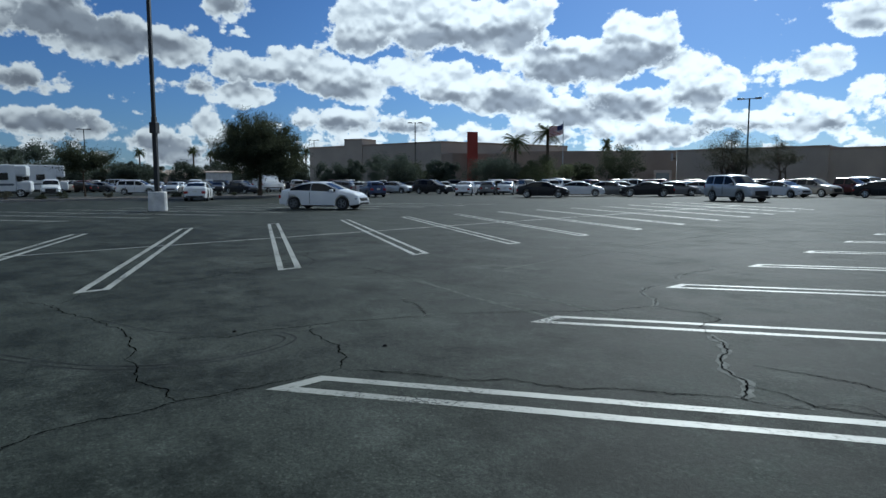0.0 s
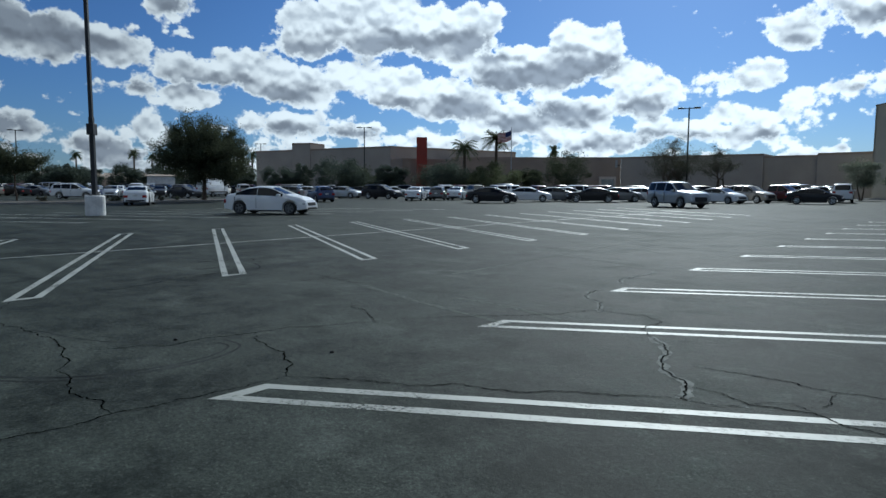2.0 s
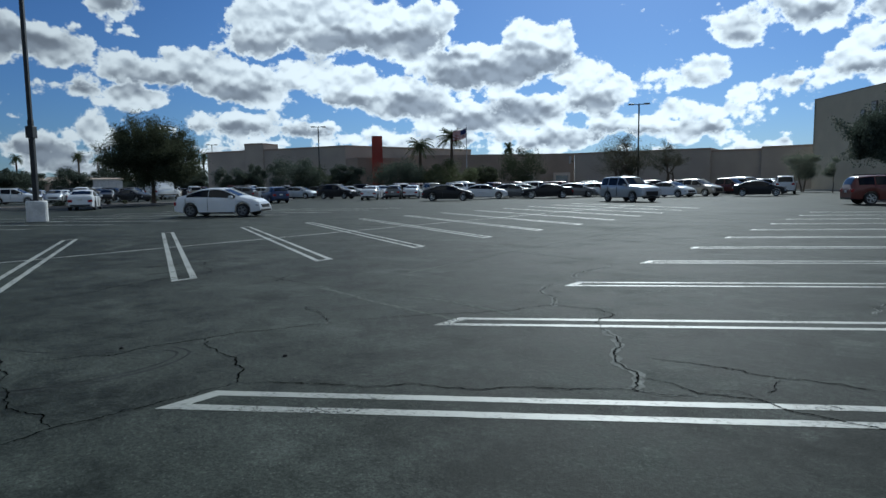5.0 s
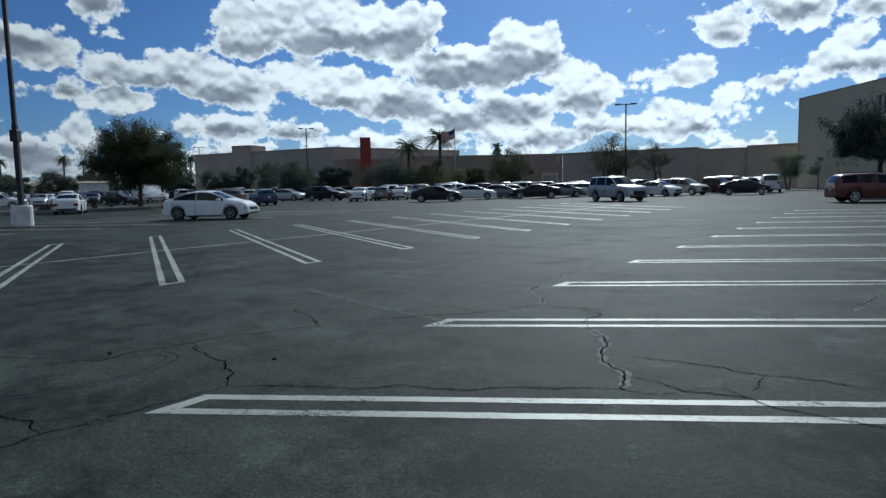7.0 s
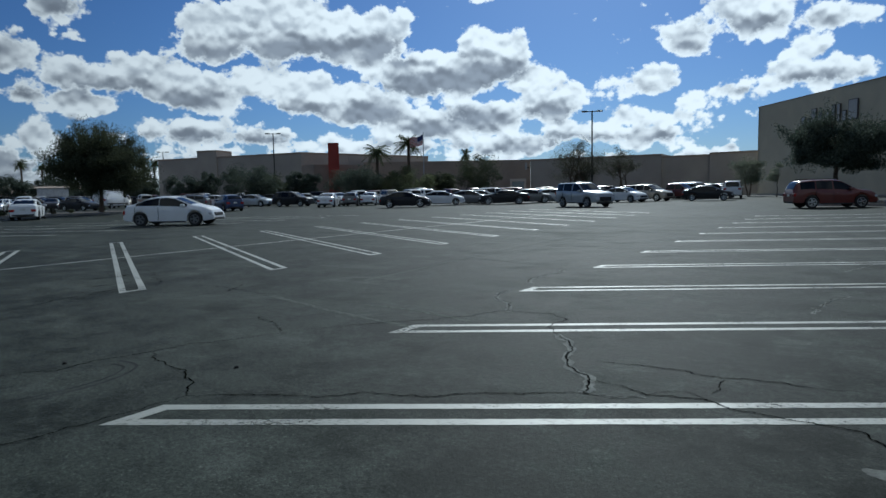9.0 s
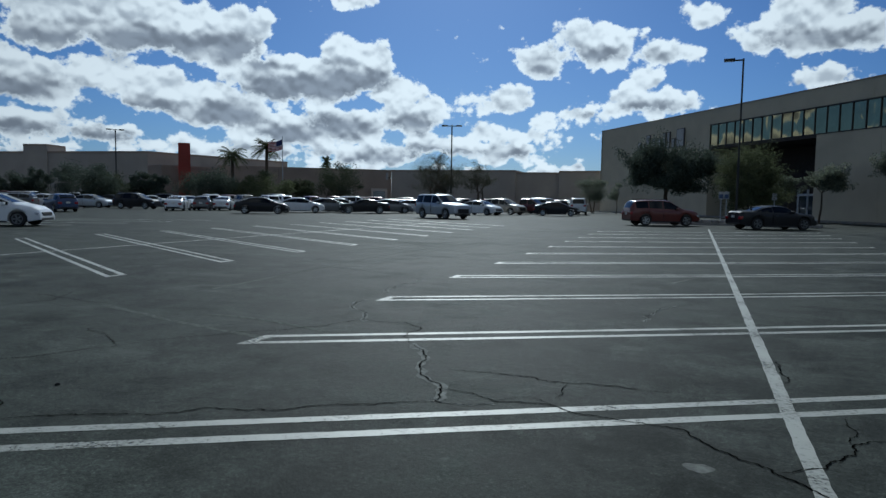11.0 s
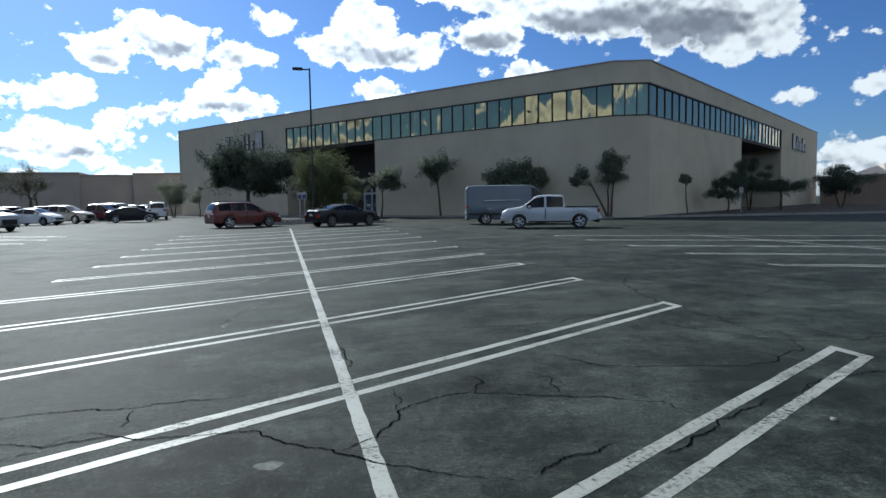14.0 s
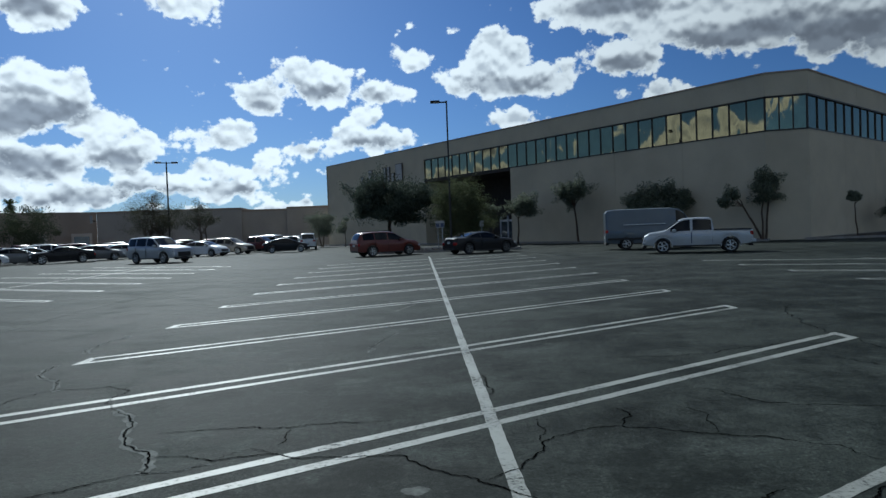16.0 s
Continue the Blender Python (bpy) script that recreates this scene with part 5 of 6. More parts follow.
def motorhome(az, d, heading, long=7.5, high=3.2, label="white motorhome parked beyond the planted strip"):
    x, y = polar(az, d)
    ob = thing("motorhome", pose(x, y, 0, 0, 0, heading), label, "motorhome")
    part("body", box(-long / 2, long / 2 - 1.2, -1.2, 1.2, 0.55, high, 0.12), CAR_PAINT["white"], ob)
    part("cab", box(long / 2 - 1.4, long / 2, -1.0, 1.0, 0.5, 1.6, 0.2), CAR_PAINT["white"], ob)
    part("cab_over", box(long / 2 - 1.4, long / 2 - 0.3, -1.18, 1.18, 2.05, high - 0.05, 0.2), CAR_PAINT["white"], ob)
    part("windscreen", box(long / 2 - 1.2, long / 2 - 0.75, -0.95, 0.95, 1.5, 2.1, 0.08), CAR_GLASS, ob)
    for side in (-1, 1):
        for x0 in (-long / 2 + 0.9, -0.6, 1.0):
            part("side_window", box(x0, x0 + 0.9, side * 1.2 - 0.02, side * 1.2 + 0.02, 1.7, 2.4, 0.015), CAR_GLASS, ob)
        part("stripe", box(-long / 2 + 0.2, long / 2 - 1.4, side * 1.2 - 0.012, side * 1.2 + 0.012, 1.15, 1.35), CAR_PAINT["slate"], ob)
    tyre, rim = WHEELS["high", "alloy"]
    for a in (-long / 2 + 1.8, long / 2 - 0.9):
        for side in (-1, 1):
            w = shared("wheel", tyre, ob, Matrix.Translation((a, side * 1.0, 0.4)) @ (Matrix() if side > 0 else Matrix.Rotation(math.pi, 4, "Z")))
            shared("rim", rim, w)
    part("underframe", box(-long / 2 + 0.3, long / 2 - 0.2, -0.85, 0.85, 0.35, 0.56), TRIM_BLACK, ob)


A, B = 31.0, 149.0       # the two stall directions


def build_cars():
    put_car("sedan", "white", -30.75, 20.75, 30.0, "clean white four-door sedan with dark alloy wheels", rims="dark_alloy")
    put_car("large_suv", "silver", -19.6, 49.0, -30.0, "silver full-size sport utility vehicle with roof rails")
    put_car("suv", "red", -2.9, 46.3, 27.0, "orange-red sport utility vehicle parked near the store")
    put_car("muscle_sedan", "black", 3.6, 44.6, 30.0, "black muscle sedan with tinted glass", rims="dark_alloy")
    put_car("pickup", "silver", 13.75, 33.55, 160.0, "silver crew-cab pickup truck with a short bed", "pickup truck")
    put_car("cargo_van", "slate", 14.2, 40.9, -11.0, "plain slate-grey high-roof cargo van behind the pickup", "van")
    put_car("sedan", "white", *polar(66.0, 56.0), 148.0, "white sedan seen from its tail beside the planted strip")
    put_car("suv", "white", *polar(70.4, 84), 50.0, "white compact sport utility vehicle beyond the planted strip")
    put_car("pickup", "white", *polar(76.4, 83), -15.0, "white heavy pickup truck facing the lot", "pickup truck")
    put_car("hatchback", "blue", *polar(51.7, 64.0), 158.0, "dark blue compact car at the end of the planted strip")
    put_car("sedan", "black", *polar(36.8, 60.5), A, "black sedan parked side-on in the first row")
    put_car("sedan", "white", *polar(33.6, 66.0), A, "white sedan parked behind a black one")
    put_car("sedan", "grey", *polar(31.2, 68.5), A, "dark grey sedan in a packed row")
    put_car("muscle_sedan", "black", *polar(28.2, 65.5), A + 180, "low black coupe-like sedan in the first row")
    put_car("sedan", "grey", *polar(25.9, 69.0), A, "dark grey sedan in a packed row")
    put_car("sedan", "silver", *polar(23.9, 72.0), A, "silver sedan in a packed row")
    put_car("sedan", "white", *polar(18.0, 66.5), -20.0, "white sedan angled towards the aisle")
    put_car("suv", "tan", *polar(15.9, 70.0), -20.0, "tan sport utility vehicle among parked cars")
    put_car("pickup", "dark_red", *polar(13.8, 76.0), -15.0, "dark red pickup truck among parked cars", "pickup truck")
    put_car("sedan", "black", *polar(11.4, 68.5), 10.0, "black sedan at the end of the row")
    put_car("large_suv", "white", *polar(9.6, 78.0), 100.0, "white sport utility vehicle seen from behind")
    put_car("sedan", "white", *polar(43.4, 70.0), 122.0, "white sedan seen from its tail")
    put_car("hatchback", "grey", *polar(41.4, 73.0), 122.0, "grey hatchback seen from its tail")
    put_car("sedan", "white", *polar(39.8, 74.0), 120.0, "white sedan seen from its tail")
    put_car("suv", "black", *polar(46.4, 78.0), 15.0, "black sport utility vehicle beyond the planted strip")
    put_car("sedan", "silver", *polar(49.6, 83.0), 15.0, "silver sedan beyond the planted strip")
    put_car("cargo_van", "white", *polar(60.4, 96.0), 120.0, "white van beyond the planted strip", "van")
    put_car("sedan", "black", *polar(62.6, 86.0), 15.0, "black sedan beyond the planted strip")
    put_car("pickup", "white", *polar(53.6, 100.0), 160.0, "white pickup truck beyond the planted strip", "pickup truck")
    put_car("large_suv", "white", *polar(-51.3, 84.0), -35.0, "white sport utility vehicle beyond the store's end")
    # the packed rows behind, one car a stall, some stalls empty
    rnd = random.Random(11)
    kinds = ["sedan"] * 5 + ["suv"] * 5 + ["hatchback", "large_suv", "pickup", "muscle_sedan"]
    paints = {"sedan": ["white", "grey", "black", "silver"], "suv": ["white", "black", "tan", "red"], "hatchback": ["blue", "grey"], "large_suv": ["silver", "white"], "pickup": ["white", "silver", "dark_red"], "muscle_sedan": ["black"]}
    words = {"sedan": "sedan", "suv": "sport utility vehicle", "hatchback": "hatchback", "large_suv": "full-size sport utility vehicle", "pickup": "pickup truck", "muscle_sedan": "muscle sedan"}
    kept_clear = [(p, 4.6) for p in PARKED] + [(polar(az, d), 3.0) for az, d, el, r in MALL_TREES] + [(polar(*p), 3.4) for p in ((21.8, 84), (18.2, 86), (20.62, 85), (47.85, 116), (39.15, 106), (36.4, 106), (35.1, 104), (64.3, 140))]
    for row in range(9):
        for side in (-1, 1):
            turn = A if row % 2 == 0 else B
            for n in range(44):
                x = 2.0 - 18.2 * row + 2.95 * side
                y = -12.0 + PITCH * n + (0.0 if side < 0 else 3.4 if turn == A else -3.4)
                az, d = math.degrees(math.atan2(-0.6 - x, y - 0.35)), math.hypot(x + 0.6, y - 0.35)
                first = 76.0 if az < 27 else 71.0 if az < 47 else 80.0 if az < 56 else 92.0 if az < 70 else 104.0
                if not 9.5 < az < 77 or not first < d < (104 if az < 47 else 112 if az < 57 else 150) or (x > -67 and az > 47 and y < 49):
                    continue
                if rnd.random() > (0.9 if d < 95 else 0.72) or any(math.hypot(x - p[0], y - p[1]) < gap for p, gap in kept_clear):
                    continue
                kind = rnd.choice(kinds)
                paint = rnd.choice(paints[kind])
                put_car(kind, paint, x + rnd.uniform(-0.3, 0.3), y, turn + rnd.choice((0, 180)) + rnd.uniform(-1.5, 1.5), f"{paint.replace('_', ' ')} {words[kind]} in the packed rows before the mall", "pickup truck" if kind == "pickup" else "car", "packed rows", far=True)
    motorhome(80.3, 78, 70)
    motorhome(77.9, 92, 75, 8.5, 3.5, "white box-bodied motorhome parked beyond the planted strip")

# ---- plants ----
def crown_mesh(name, centre, radii, clumps, leaves, size, mat, rnd, hollow=0.35, droop=0.0, dense=4, spread_lo=0.10, spread_hi=0.27, stretch=0.0, lobes=0, spray=0.0):
    """Many small leaf blades gathered in clumps, the clumps gathered in lobes; spray draws each clump out along its twig."""
    gen = np.random.default_rng(rnd.randrange(1 << 30))
    way = gen.normal(size=(clumps, 3))
    way /= np.linalg.norm(way, axis=1)[:, None]
    dist = hollow + (1 - hollow) * gen.random(clumps) ** 0.6
    mid = np.array(centre) + way * dist[:, None] * np.array(radii)
    heads = mid[:0]
    if lobes:
        out = gen.normal(size=(lobes, 3)) * np.array([1, 1, 0.8])
        out /= np.linalg.norm(out, axis=1)[:, None]
        heads = np.array(centre) + out * gen.uniform(0.38, 0.72, lobes)[:, None] * np.array(radii)
        far = way * (gen.random((clumps, 1)) ** 0.5) * gen.uniform(0.26, 0.44, (clumps, 1))
        mid = heads[gen.integers(0, lobes, clumps)] + far * np.array(radii)
    mid[:, 2] -= droop * (np.hypot(*(way[:, :2] * dist[:, None]).T) ** 2) * radii[2]
    leaves, size = leaves * dense, size * 0.5
    per = max(1, leaves // clumps)
    spread = np.array(radii).mean() * gen.uniform(spread_lo, spread_hi, clumps)
    ball = gen.normal(size=(clumps, per, 3))
    ball *= (1.9 * gen.random((clumps, per, 1)) ** 0.55) / np.linalg.norm(ball, axis=2)[:, :, None]
    ball += stretch * way[:, None, :] * np.maximum(0, (ball * way[:, None, :]).sum(axis=2, keepdims=True)) * gen.random((clumps, 1, 1))
    if spray:
        twig = way + np.array([0, 0, 0.7])
        twig /= np.linalg.norm(twig, axis=1)[:, None]
        along = (ball * twig[:, None, :]).sum(axis=2, keepdims=True)
        ball = ball * 0.75 + twig[:, None, :] * along * spray
    p = (mid[:, None, :] + ball * spread[:, None, None] * np.array([1, 1, 0.75])).reshape(-1, 3)
    n = len(p)
    a = gen.normal(size=(n, 3))
    a /= np.linalg.norm(a, axis=1)[:, None]
    b = np.cross(a, gen.normal(size=(n, 3)))
    b /= np.linalg.norm(b, axis=1)[:, None]
    s = size * gen.uniform(0.6, 1.4, n)[:, None]
    verts = np.stack([p - a * s, p + b * s * 0.36, p + a * s, p - b * s * 0.36], axis=1).reshape(-1, 3)
    me = bpy.data.meshes.new(name)
    me.vertices.add(4 * n)
    me.loops.add(4 * n)
    me.polygons.add(n)
    me.vertices.foreach_set("co", verts.ravel())
    me.loops.foreach_set("vertex_index", np.arange(4 * n))
    me.polygons.foreach_set("loop_start", np.arange(0, 4 * n, 4))
    me.polygons.foreach_set("loop_total", np.full(n, 4))
    me.update(calc_edges=True)
    me.materials.append(mat)
    return me, mid, heads


def tree(x, y, height, radius, bottom, label, mat=None, leaves=5000, size=0.12, stems=1, lean=(0.0, 0.0), seed=1, clumps=60, trunk=0.16, name="tree", squash=1.0, hollow=0.35, droop=0.15, dense=4, lobes=0, spray=0.0):
    rnd = random.Random(seed)
    ob = thing(name, pose(x, y, 0), label, "tree")
    rz = (height - bottom) / 2
    centre = (lean[0], lean[1], bottom + rz)
    me, mid, heads = crown_mesh("crown", centre, (radius, radius * squash, rz * 0.92), clumps, leaves, size, mat or LEAF_MESQUITE, rnd, hollow, droop, dense, *((0.17, 0.34) if mat == LEAF_OLIVE else (0.07, 0.17) if clumps > 120 else (0.10, 0.27)), stretch=0.3, lobes=lobes, spray=spray)
    shared("crown", me, ob)
    bm = bmesh.new()
    for s in range(stems):
        a = 2 * math.pi * s / max(1, stems) + rnd.uniform(0, 1)
        spread = 0.0 if stems == 1 else 0.25 * radius
        p = Vector((0.12 * math.cos(a) * (stems > 1), 0.12 * math.sin(a) * (stems > 1), -0.05))
        fork = Vector((lean[0] * 0.6 + spread * math.cos(a), lean[1] * 0.6 + spread * math.sin(a), bottom + 0.25 * rz))
        r, steps = trunk, 4
        for i in range(steps):
            q = p.lerp(fork, 1 / (steps - i)) + Vector((rnd.uniform(-0.07, 0.07), rnd.uniform(-0.07, 0.07), 0))
            tube(bm, p, q, r, r * 0.88, 8)
            p, r = q, r * 0.88
        for i, head in enumerate(heads):
            if i % stems == s:
                t = Vector(head)
                bend = p.lerp(t, 0.45) + Vector((rnd.uniform(-0.15, 0.15), rnd.uniform(-0.15, 0.15), -0.05 * rz))
                tube(bm, p, bend, r * 0.62, r * 0.42, 6)
                tube(bm, bend, t, r * 0.42, r * 0.22, 5)
                for twig in sorted(mid, key=lambda c: (Vector(c) - t).length)[:9]:
                    tube(bm, t, tuple(twig), r * 0.2, r * 0.05, 4)
        for target in [] if lobes else rnd.sample(list(map(tuple, mid)), min(len(mid), 14 // stems + 3)):
            t = Vector(target)
            bend = p.lerp(t, 0.5) + Vector((rnd.uniform(-0.2, 0.2), rnd.uniform(-0.2, 0.2), 0.12 * rz))
            tube(bm, p, bend, r * 0.5, r * 0.28, 5)
            tube(bm, bend, t, r * 0.28, r * 0.08, 4)
    part("trunk", bm, BARK, ob)
    return ob


def bush(x, y, radius, height, mat, seed, label="low rounded desert shrub in the planted bed", z=0.1):
    rnd = random.Random(seed)
    ob = thing("shrub", pose(x, y, z), label, "shrub", "shrubs")
    me, mid, heads = crown_mesh("foliage", (0, 0, height * 0.5), (radius, radius, height * 0.5), 14, 500, 0.07, mat, rnd, 0.2)
    shared("foliage", me, ob)
    bm = bmesh.new()
    for t in mid[:6]:
        tube(bm, (0, 0, -0.04), tuple(t), 0.025, 0.01, 4)
    part("stem", bm, BARK, ob)


def palm(x, y, height, label, seed, reach=2.5):
    rnd = random.Random(seed)
    ob = thing("palm_tree", pose(x, y, 0), label, "palm tree", "palms")
    part("trunk", lathe([(0.34, 0), (0.27, 0.5), (0.24, height * 0.5), (0.22, height - 0.5), (0.30, height - 0.1), (0.12, height + 0.2)], 12), BARK, ob)
    for i in range(44):
        a, rise = rnd.uniform(0, 2 * math.pi), rnd.uniform(-0.9, 1.5)
        bm = bmesh.new()
        pts = []
        for s in range(9):
            f = s / 8
            out = reach * f * (0.75 + 0.25 * math.cos(rise))
            pts.append(Vector((math.cos(a) * out, math.sin(a) * out, height + rise * 1.5 * f - 0.95 * f * f)))
        side = Vector((-math.sin(a), math.cos(a), 0))
        for s in range(1, 9):
            p, q = pts[s - 1], pts[s]
            w = 0.62 * math.sin(math.pi * (0.15 + 0.8 * s / 9))
            for sg in (-1, 1):
                for j in range(3):
                    base = p.lerp(q, j / 3)
                    tip = base + side * sg * w + (q - p) * 0.9 + Vector((0, 0, -0.16))
                    bm.faces.new([bm.verts.new(v) for v in (base, base + (q - p) * 0.22, tip)])
            tube(bm, p, q, 0.03, 0.02, 4)
        part("frond", bm, LEAF_PALM, ob)


def tree_at(az, d, el_top, radius, bottom, label, **more):
    x, y = polar(az, d)
    return tree(x, y, 1.5 + d * math.tan(radians(el_top)), radius, bottom, label, **more)


def build_trees():
    tree_at(61.15, 66.0, 5.9, 4.15, 1.7, "broad dark green mesquite tree in the planted strip", leaves=36000, dense=4, size=0.14, seed=3, clumps=420, trunk=0.22, droop=0.4, hollow=0.2, spray=0.55)
    tree_at(74.2, 69.0, 3.2, 2.5, 1.9, "small round mesquite tree in the planted strip", leaves=5000, size=0.14, seed=4, clumps=80, trunk=0.1, lobes=9, spray=1.2)
    # before the store's front
    tree_at(2.5, 62.0, 5.65, 4.6, 2.1, "large dense dark green oak before the store entrance", mat=LEAF_OAK, leaves=17000, size=0.21, seed=5, clumps=300, trunk=0.26, droop=0.2, lobes=22, spray=0.9)
    tree_at(-3.85, 57.0, 4.5, 2.3, 0.8, "feathery grey-green palo verde by the entrance", mat=LEAF_PALO, leaves=13000, size=0.13, seed=6, clumps=120, stems=3, trunk=0.09, spray=1.0)
    tree_at(-8.7, 64.0, 3.2, 1.6, 2.2, "small olive tree with a thin bent trunk", mat=LEAF_OLIVE, leaves=3000, size=0.18, seed=7, clumps=34, lean=(0.2, 0), trunk=0.1, lobes=7, spray=0.8)
    tree_at(-6.6, 66.0, 2.3, 1.25, 2.1, "small grey-green olive tree by the doors", mat=LEAF_OLIVE, leaves=2200, size=0.18, seed=8, clumps=26, trunk=0.08, lobes=6, spray=0.8)
    tree_at(-13.9, 62.0, 4.0, 1.45, 3.1, "slender olive tree with a thin bent trunk against the wall", mat=LEAF_OLIVE, leaves=2800, size=0.18, seed=9, clumps=34, lean=(-0.45, 0.1), trunk=0.12, lobes=8, spray=0.9)
    for az, top, r, seed in ((-19.0, 3.3, 1.15, 10), (-20.5, 3.65, 1.3, 11), (-22.0, 3.4, 1.1, 27)):
        tree_at(az, 57.0, top, r, 1.6, "grey-green olive tree behind the parked van", mat=LEAF_OLIVE, leaves=3200, size=0.18, seed=seed, clumps=36, stems=2, trunk=0.08, lobes=8, spray=0.8)
    tree_at(-28.4, 54.0, 4.1, 1.1, 2.5, "olive tree with two leaning bare stems", mat=LEAF_OLIVE, leaves=2600, size=0.17, seed=12, clumps=34, lean=(0.35, 0.15), stems=2, trunk=0.09, lobes=8, spray=0.9)
    tree_at(-28.3, 54.3, 2.75, 0.85, 2.4, "low leaning olive tree", mat=LEAF_OLIVE, leaves=1200, size=0.17, seed=13, clumps=16, lean=(-2.0, 1.0), trunk=0.10, lobes=5, spray=0.8)
    tree_at(-34.6, 57.0, 1.95, 0.58, 2.3, "young olive tree with a crooked stem", mat=LEAF_OLIVE, leaves=900, size=0.16, seed=14, clumps=14, lean=(-0.5, -0.3), trunk=0.06, lobes=4, spray=0.7)
    tree_at(-37.6, 66.0, 1.7, 1.7, 1.2, "dark shrubby tree by the side entrance", mat=LEAF_OAK, leaves=3600, size=0.12, seed=15, clumps=30, trunk=0.1)
    tree_at(-39.2, 72.0, 3.3, 1.9, 1.8, "dark tree before the side entrance", mat=LEAF_OAK, leaves=4800, size=0.12, seed=16, clumps=40, stems=3, trunk=0.09)
    tree_at(-41.4, 74.0, 1.3, 2.2, 1.9, "low flat-topped dark tree", mat=LEAF_OAK, leaves=4200, size=0.12, seed=17, clumps=40, stems=2, trunk=0.09)
    tree_at(-45.4, 88.0, 2.35, 2.9, 1.5, "dark spreading tree at the store's end", mat=LEAF_OAK, leaves=6500, size=0.14, seed=18, clumps=55, stems=3, trunk=0.1)
    tree_at(8.4, 92.0, 2.1, 1.9, 1.6, "small dark tree where mall and store meet", mat=LEAF_OLIVE, leaves=3800, size=0.13, seed=19, clumps=30, stems=2, trunk=0.1)
    tree_at(6.4, 84.0, 1.6, 0.9, 1.6, "thin young tree by the store wall", mat=LEAF_OLIVE, leaves=900, size=0.12, seed=20, clumps=14, trunk=0.06)
    # before the mall
    tree_at(21.8, 84.0, 4.5, 4.4, 1.6, "sparse half-bare tree rising behind the parked cars", mat=LEAF_DRY, leaves=6000, size=0.12, seed=21, clumps=150, stems=4, trunk=0.2, lobes=18, spray=0.9)
    tree_at(18.2, 86.0, 3.8, 2.4, 1.6, "thin half-bare tree rising behind the parked cars", mat=LEAF_DRY, leaves=2400, size=0.12, seed=22, clumps=125, stems=3, trunk=0.15, lobes=10, spray=0.9)
    for i, (az, d, el, r) in enumerate(MALL_TREES):
        mat = LEAF_PALO if i == 2 else LEAF_MESQUITE if i in (0, 4, 9, 10) else LEAF_OAK
        tree_at(az, d, el, r, 1.0, "dark rounded tree before the mall", mat=mat, leaves=3600, dense=4, size=0.22, seed=40 + i, clumps=45, trunk=0.12)
    palm(*polar(39.15, 106), 8.0, "fan palm with a shaggy head before the mall", 1)
    palm(*polar(36.4, 106), 9.3, "taller fan palm with a shaggy head before the mall", 2)
    palm(*polar(31.4, 150), 9.6, "small distant palm behind the mall", 3, 1.4)
    # beyond the planted strip, far off
    for i, (az, d, el, r) in enumerate(((79.5, 118, 2.6, 4.5), (77.2, 130, 2.8, 5.0), (81.0, 110, 2.8, 4.0), (75.3, 140, 2.2, 4.5), (71.0, 130, 1.7, 3.5), (72.6, 150, 1.4, 4.0), (69.4, 160, 1.5, 3.0), (64.5, 150, 1.7, 4.0), (66.9, 170, 1.5, 4.0), (57.6, 150, 1.5, 3.5), (59.0, 160, 1.3, 4.0), (62.5, 170, 1.4, 4.5))):
        tree_at(az, d, el, r, 0.6, "distant dark tree beyond the car park", mat=LEAF_OAK, leaves=2600, dense=5, size=0.34, seed=60 + i, clumps=40, trunk=0.14)
    for i, (az, d, el) in enumerate(((66.2, 210, 2.6), (64.9, 230, 2.3), (57.2, 190, 2.6), (58.0, 200, 2.3), (70.2, 220, 2.4))):
        palm(*polar(az, d), 1.5 + d * math.tan(radians(el)), "slim distant fan palm", 10 + i, 1.8)
    rnd = random.Random(5)
    for i in range(22):
        bush(-61.0 + rnd.uniform(-2.0, 2.6), -14 + i * 2.8 + rnd.uniform(-0.8, 0.8), rnd.uniform(0.35, 0.7), rnd.uniform(0.35, 0.75), LEAF_MESQUITE if i % 3 else LEAF_DRY, 100 + i)

# ---- poles, signs, flag ----
def light_pole(x, y, height, heads, label, base=True, turn=0.0, slim=0.085):
    ob = thing("light_pole", pose(x, y, 0, 0, 0, turn), label, "light pole", "light poles")
    foot = 0.0
    if base:
        foot = 1.0
        part("footing", lathe([(0.44, 0), (0.46, 0.04), (0.46, foot - 0.06), (0.42, foot), (0.0, foot + 0.01)], 20, cap=False), CONCRETE_WHITE, ob, "whitewashed round concrete footing")
    part("flange", box(-0.2, 0.2, -0.2, 0.2, foot, foot + 0.05, 0.01), POLE_STEEL, ob)
    part("shaft", box(-slim - 0.02, slim + 0.02, -slim - 0.02, slim + 0.02, foot + 0.05, height * 0.4, 0.02), POLE_STEEL, ob)
    part("upper_shaft", box(-slim, slim, -slim, slim, height * 0.4, height, 0.02), POLE_STEEL, ob)
    if base:
        part("junction_box", box(-0.17, 0.17, -0.2, 0.2, 3.95, 4.5, 0.02), POLE_STEEL, ob)
        part("hand_hole_cover", box(-0.05, 0.05, 0.105, 0.125, foot + 0.3, foot + 0.5, 0.005), POLE_STEEL, ob)
    for s in heads:
        arm = part("arm", box(min(0, s * 0.75), max(0, s * 0.75), -0.04, 0.04, height - 0.16, height - 0.06), POLE_STEEL, ob)
        head = part("lamp_head", box(min(s * 0.55, s * 1.3), max(s * 0.55, s * 1.3), -0.2, 0.2, height - 0.16, height + 0.02, 0.04), POLE_STEEL, ob)
        part("lens", box(min(s * 0.62, s * 1.22), max(s * 0.62, s * 1.22), -0.15, 0.15, height - 0.175, height - 0.155), HEADLAMP, head)


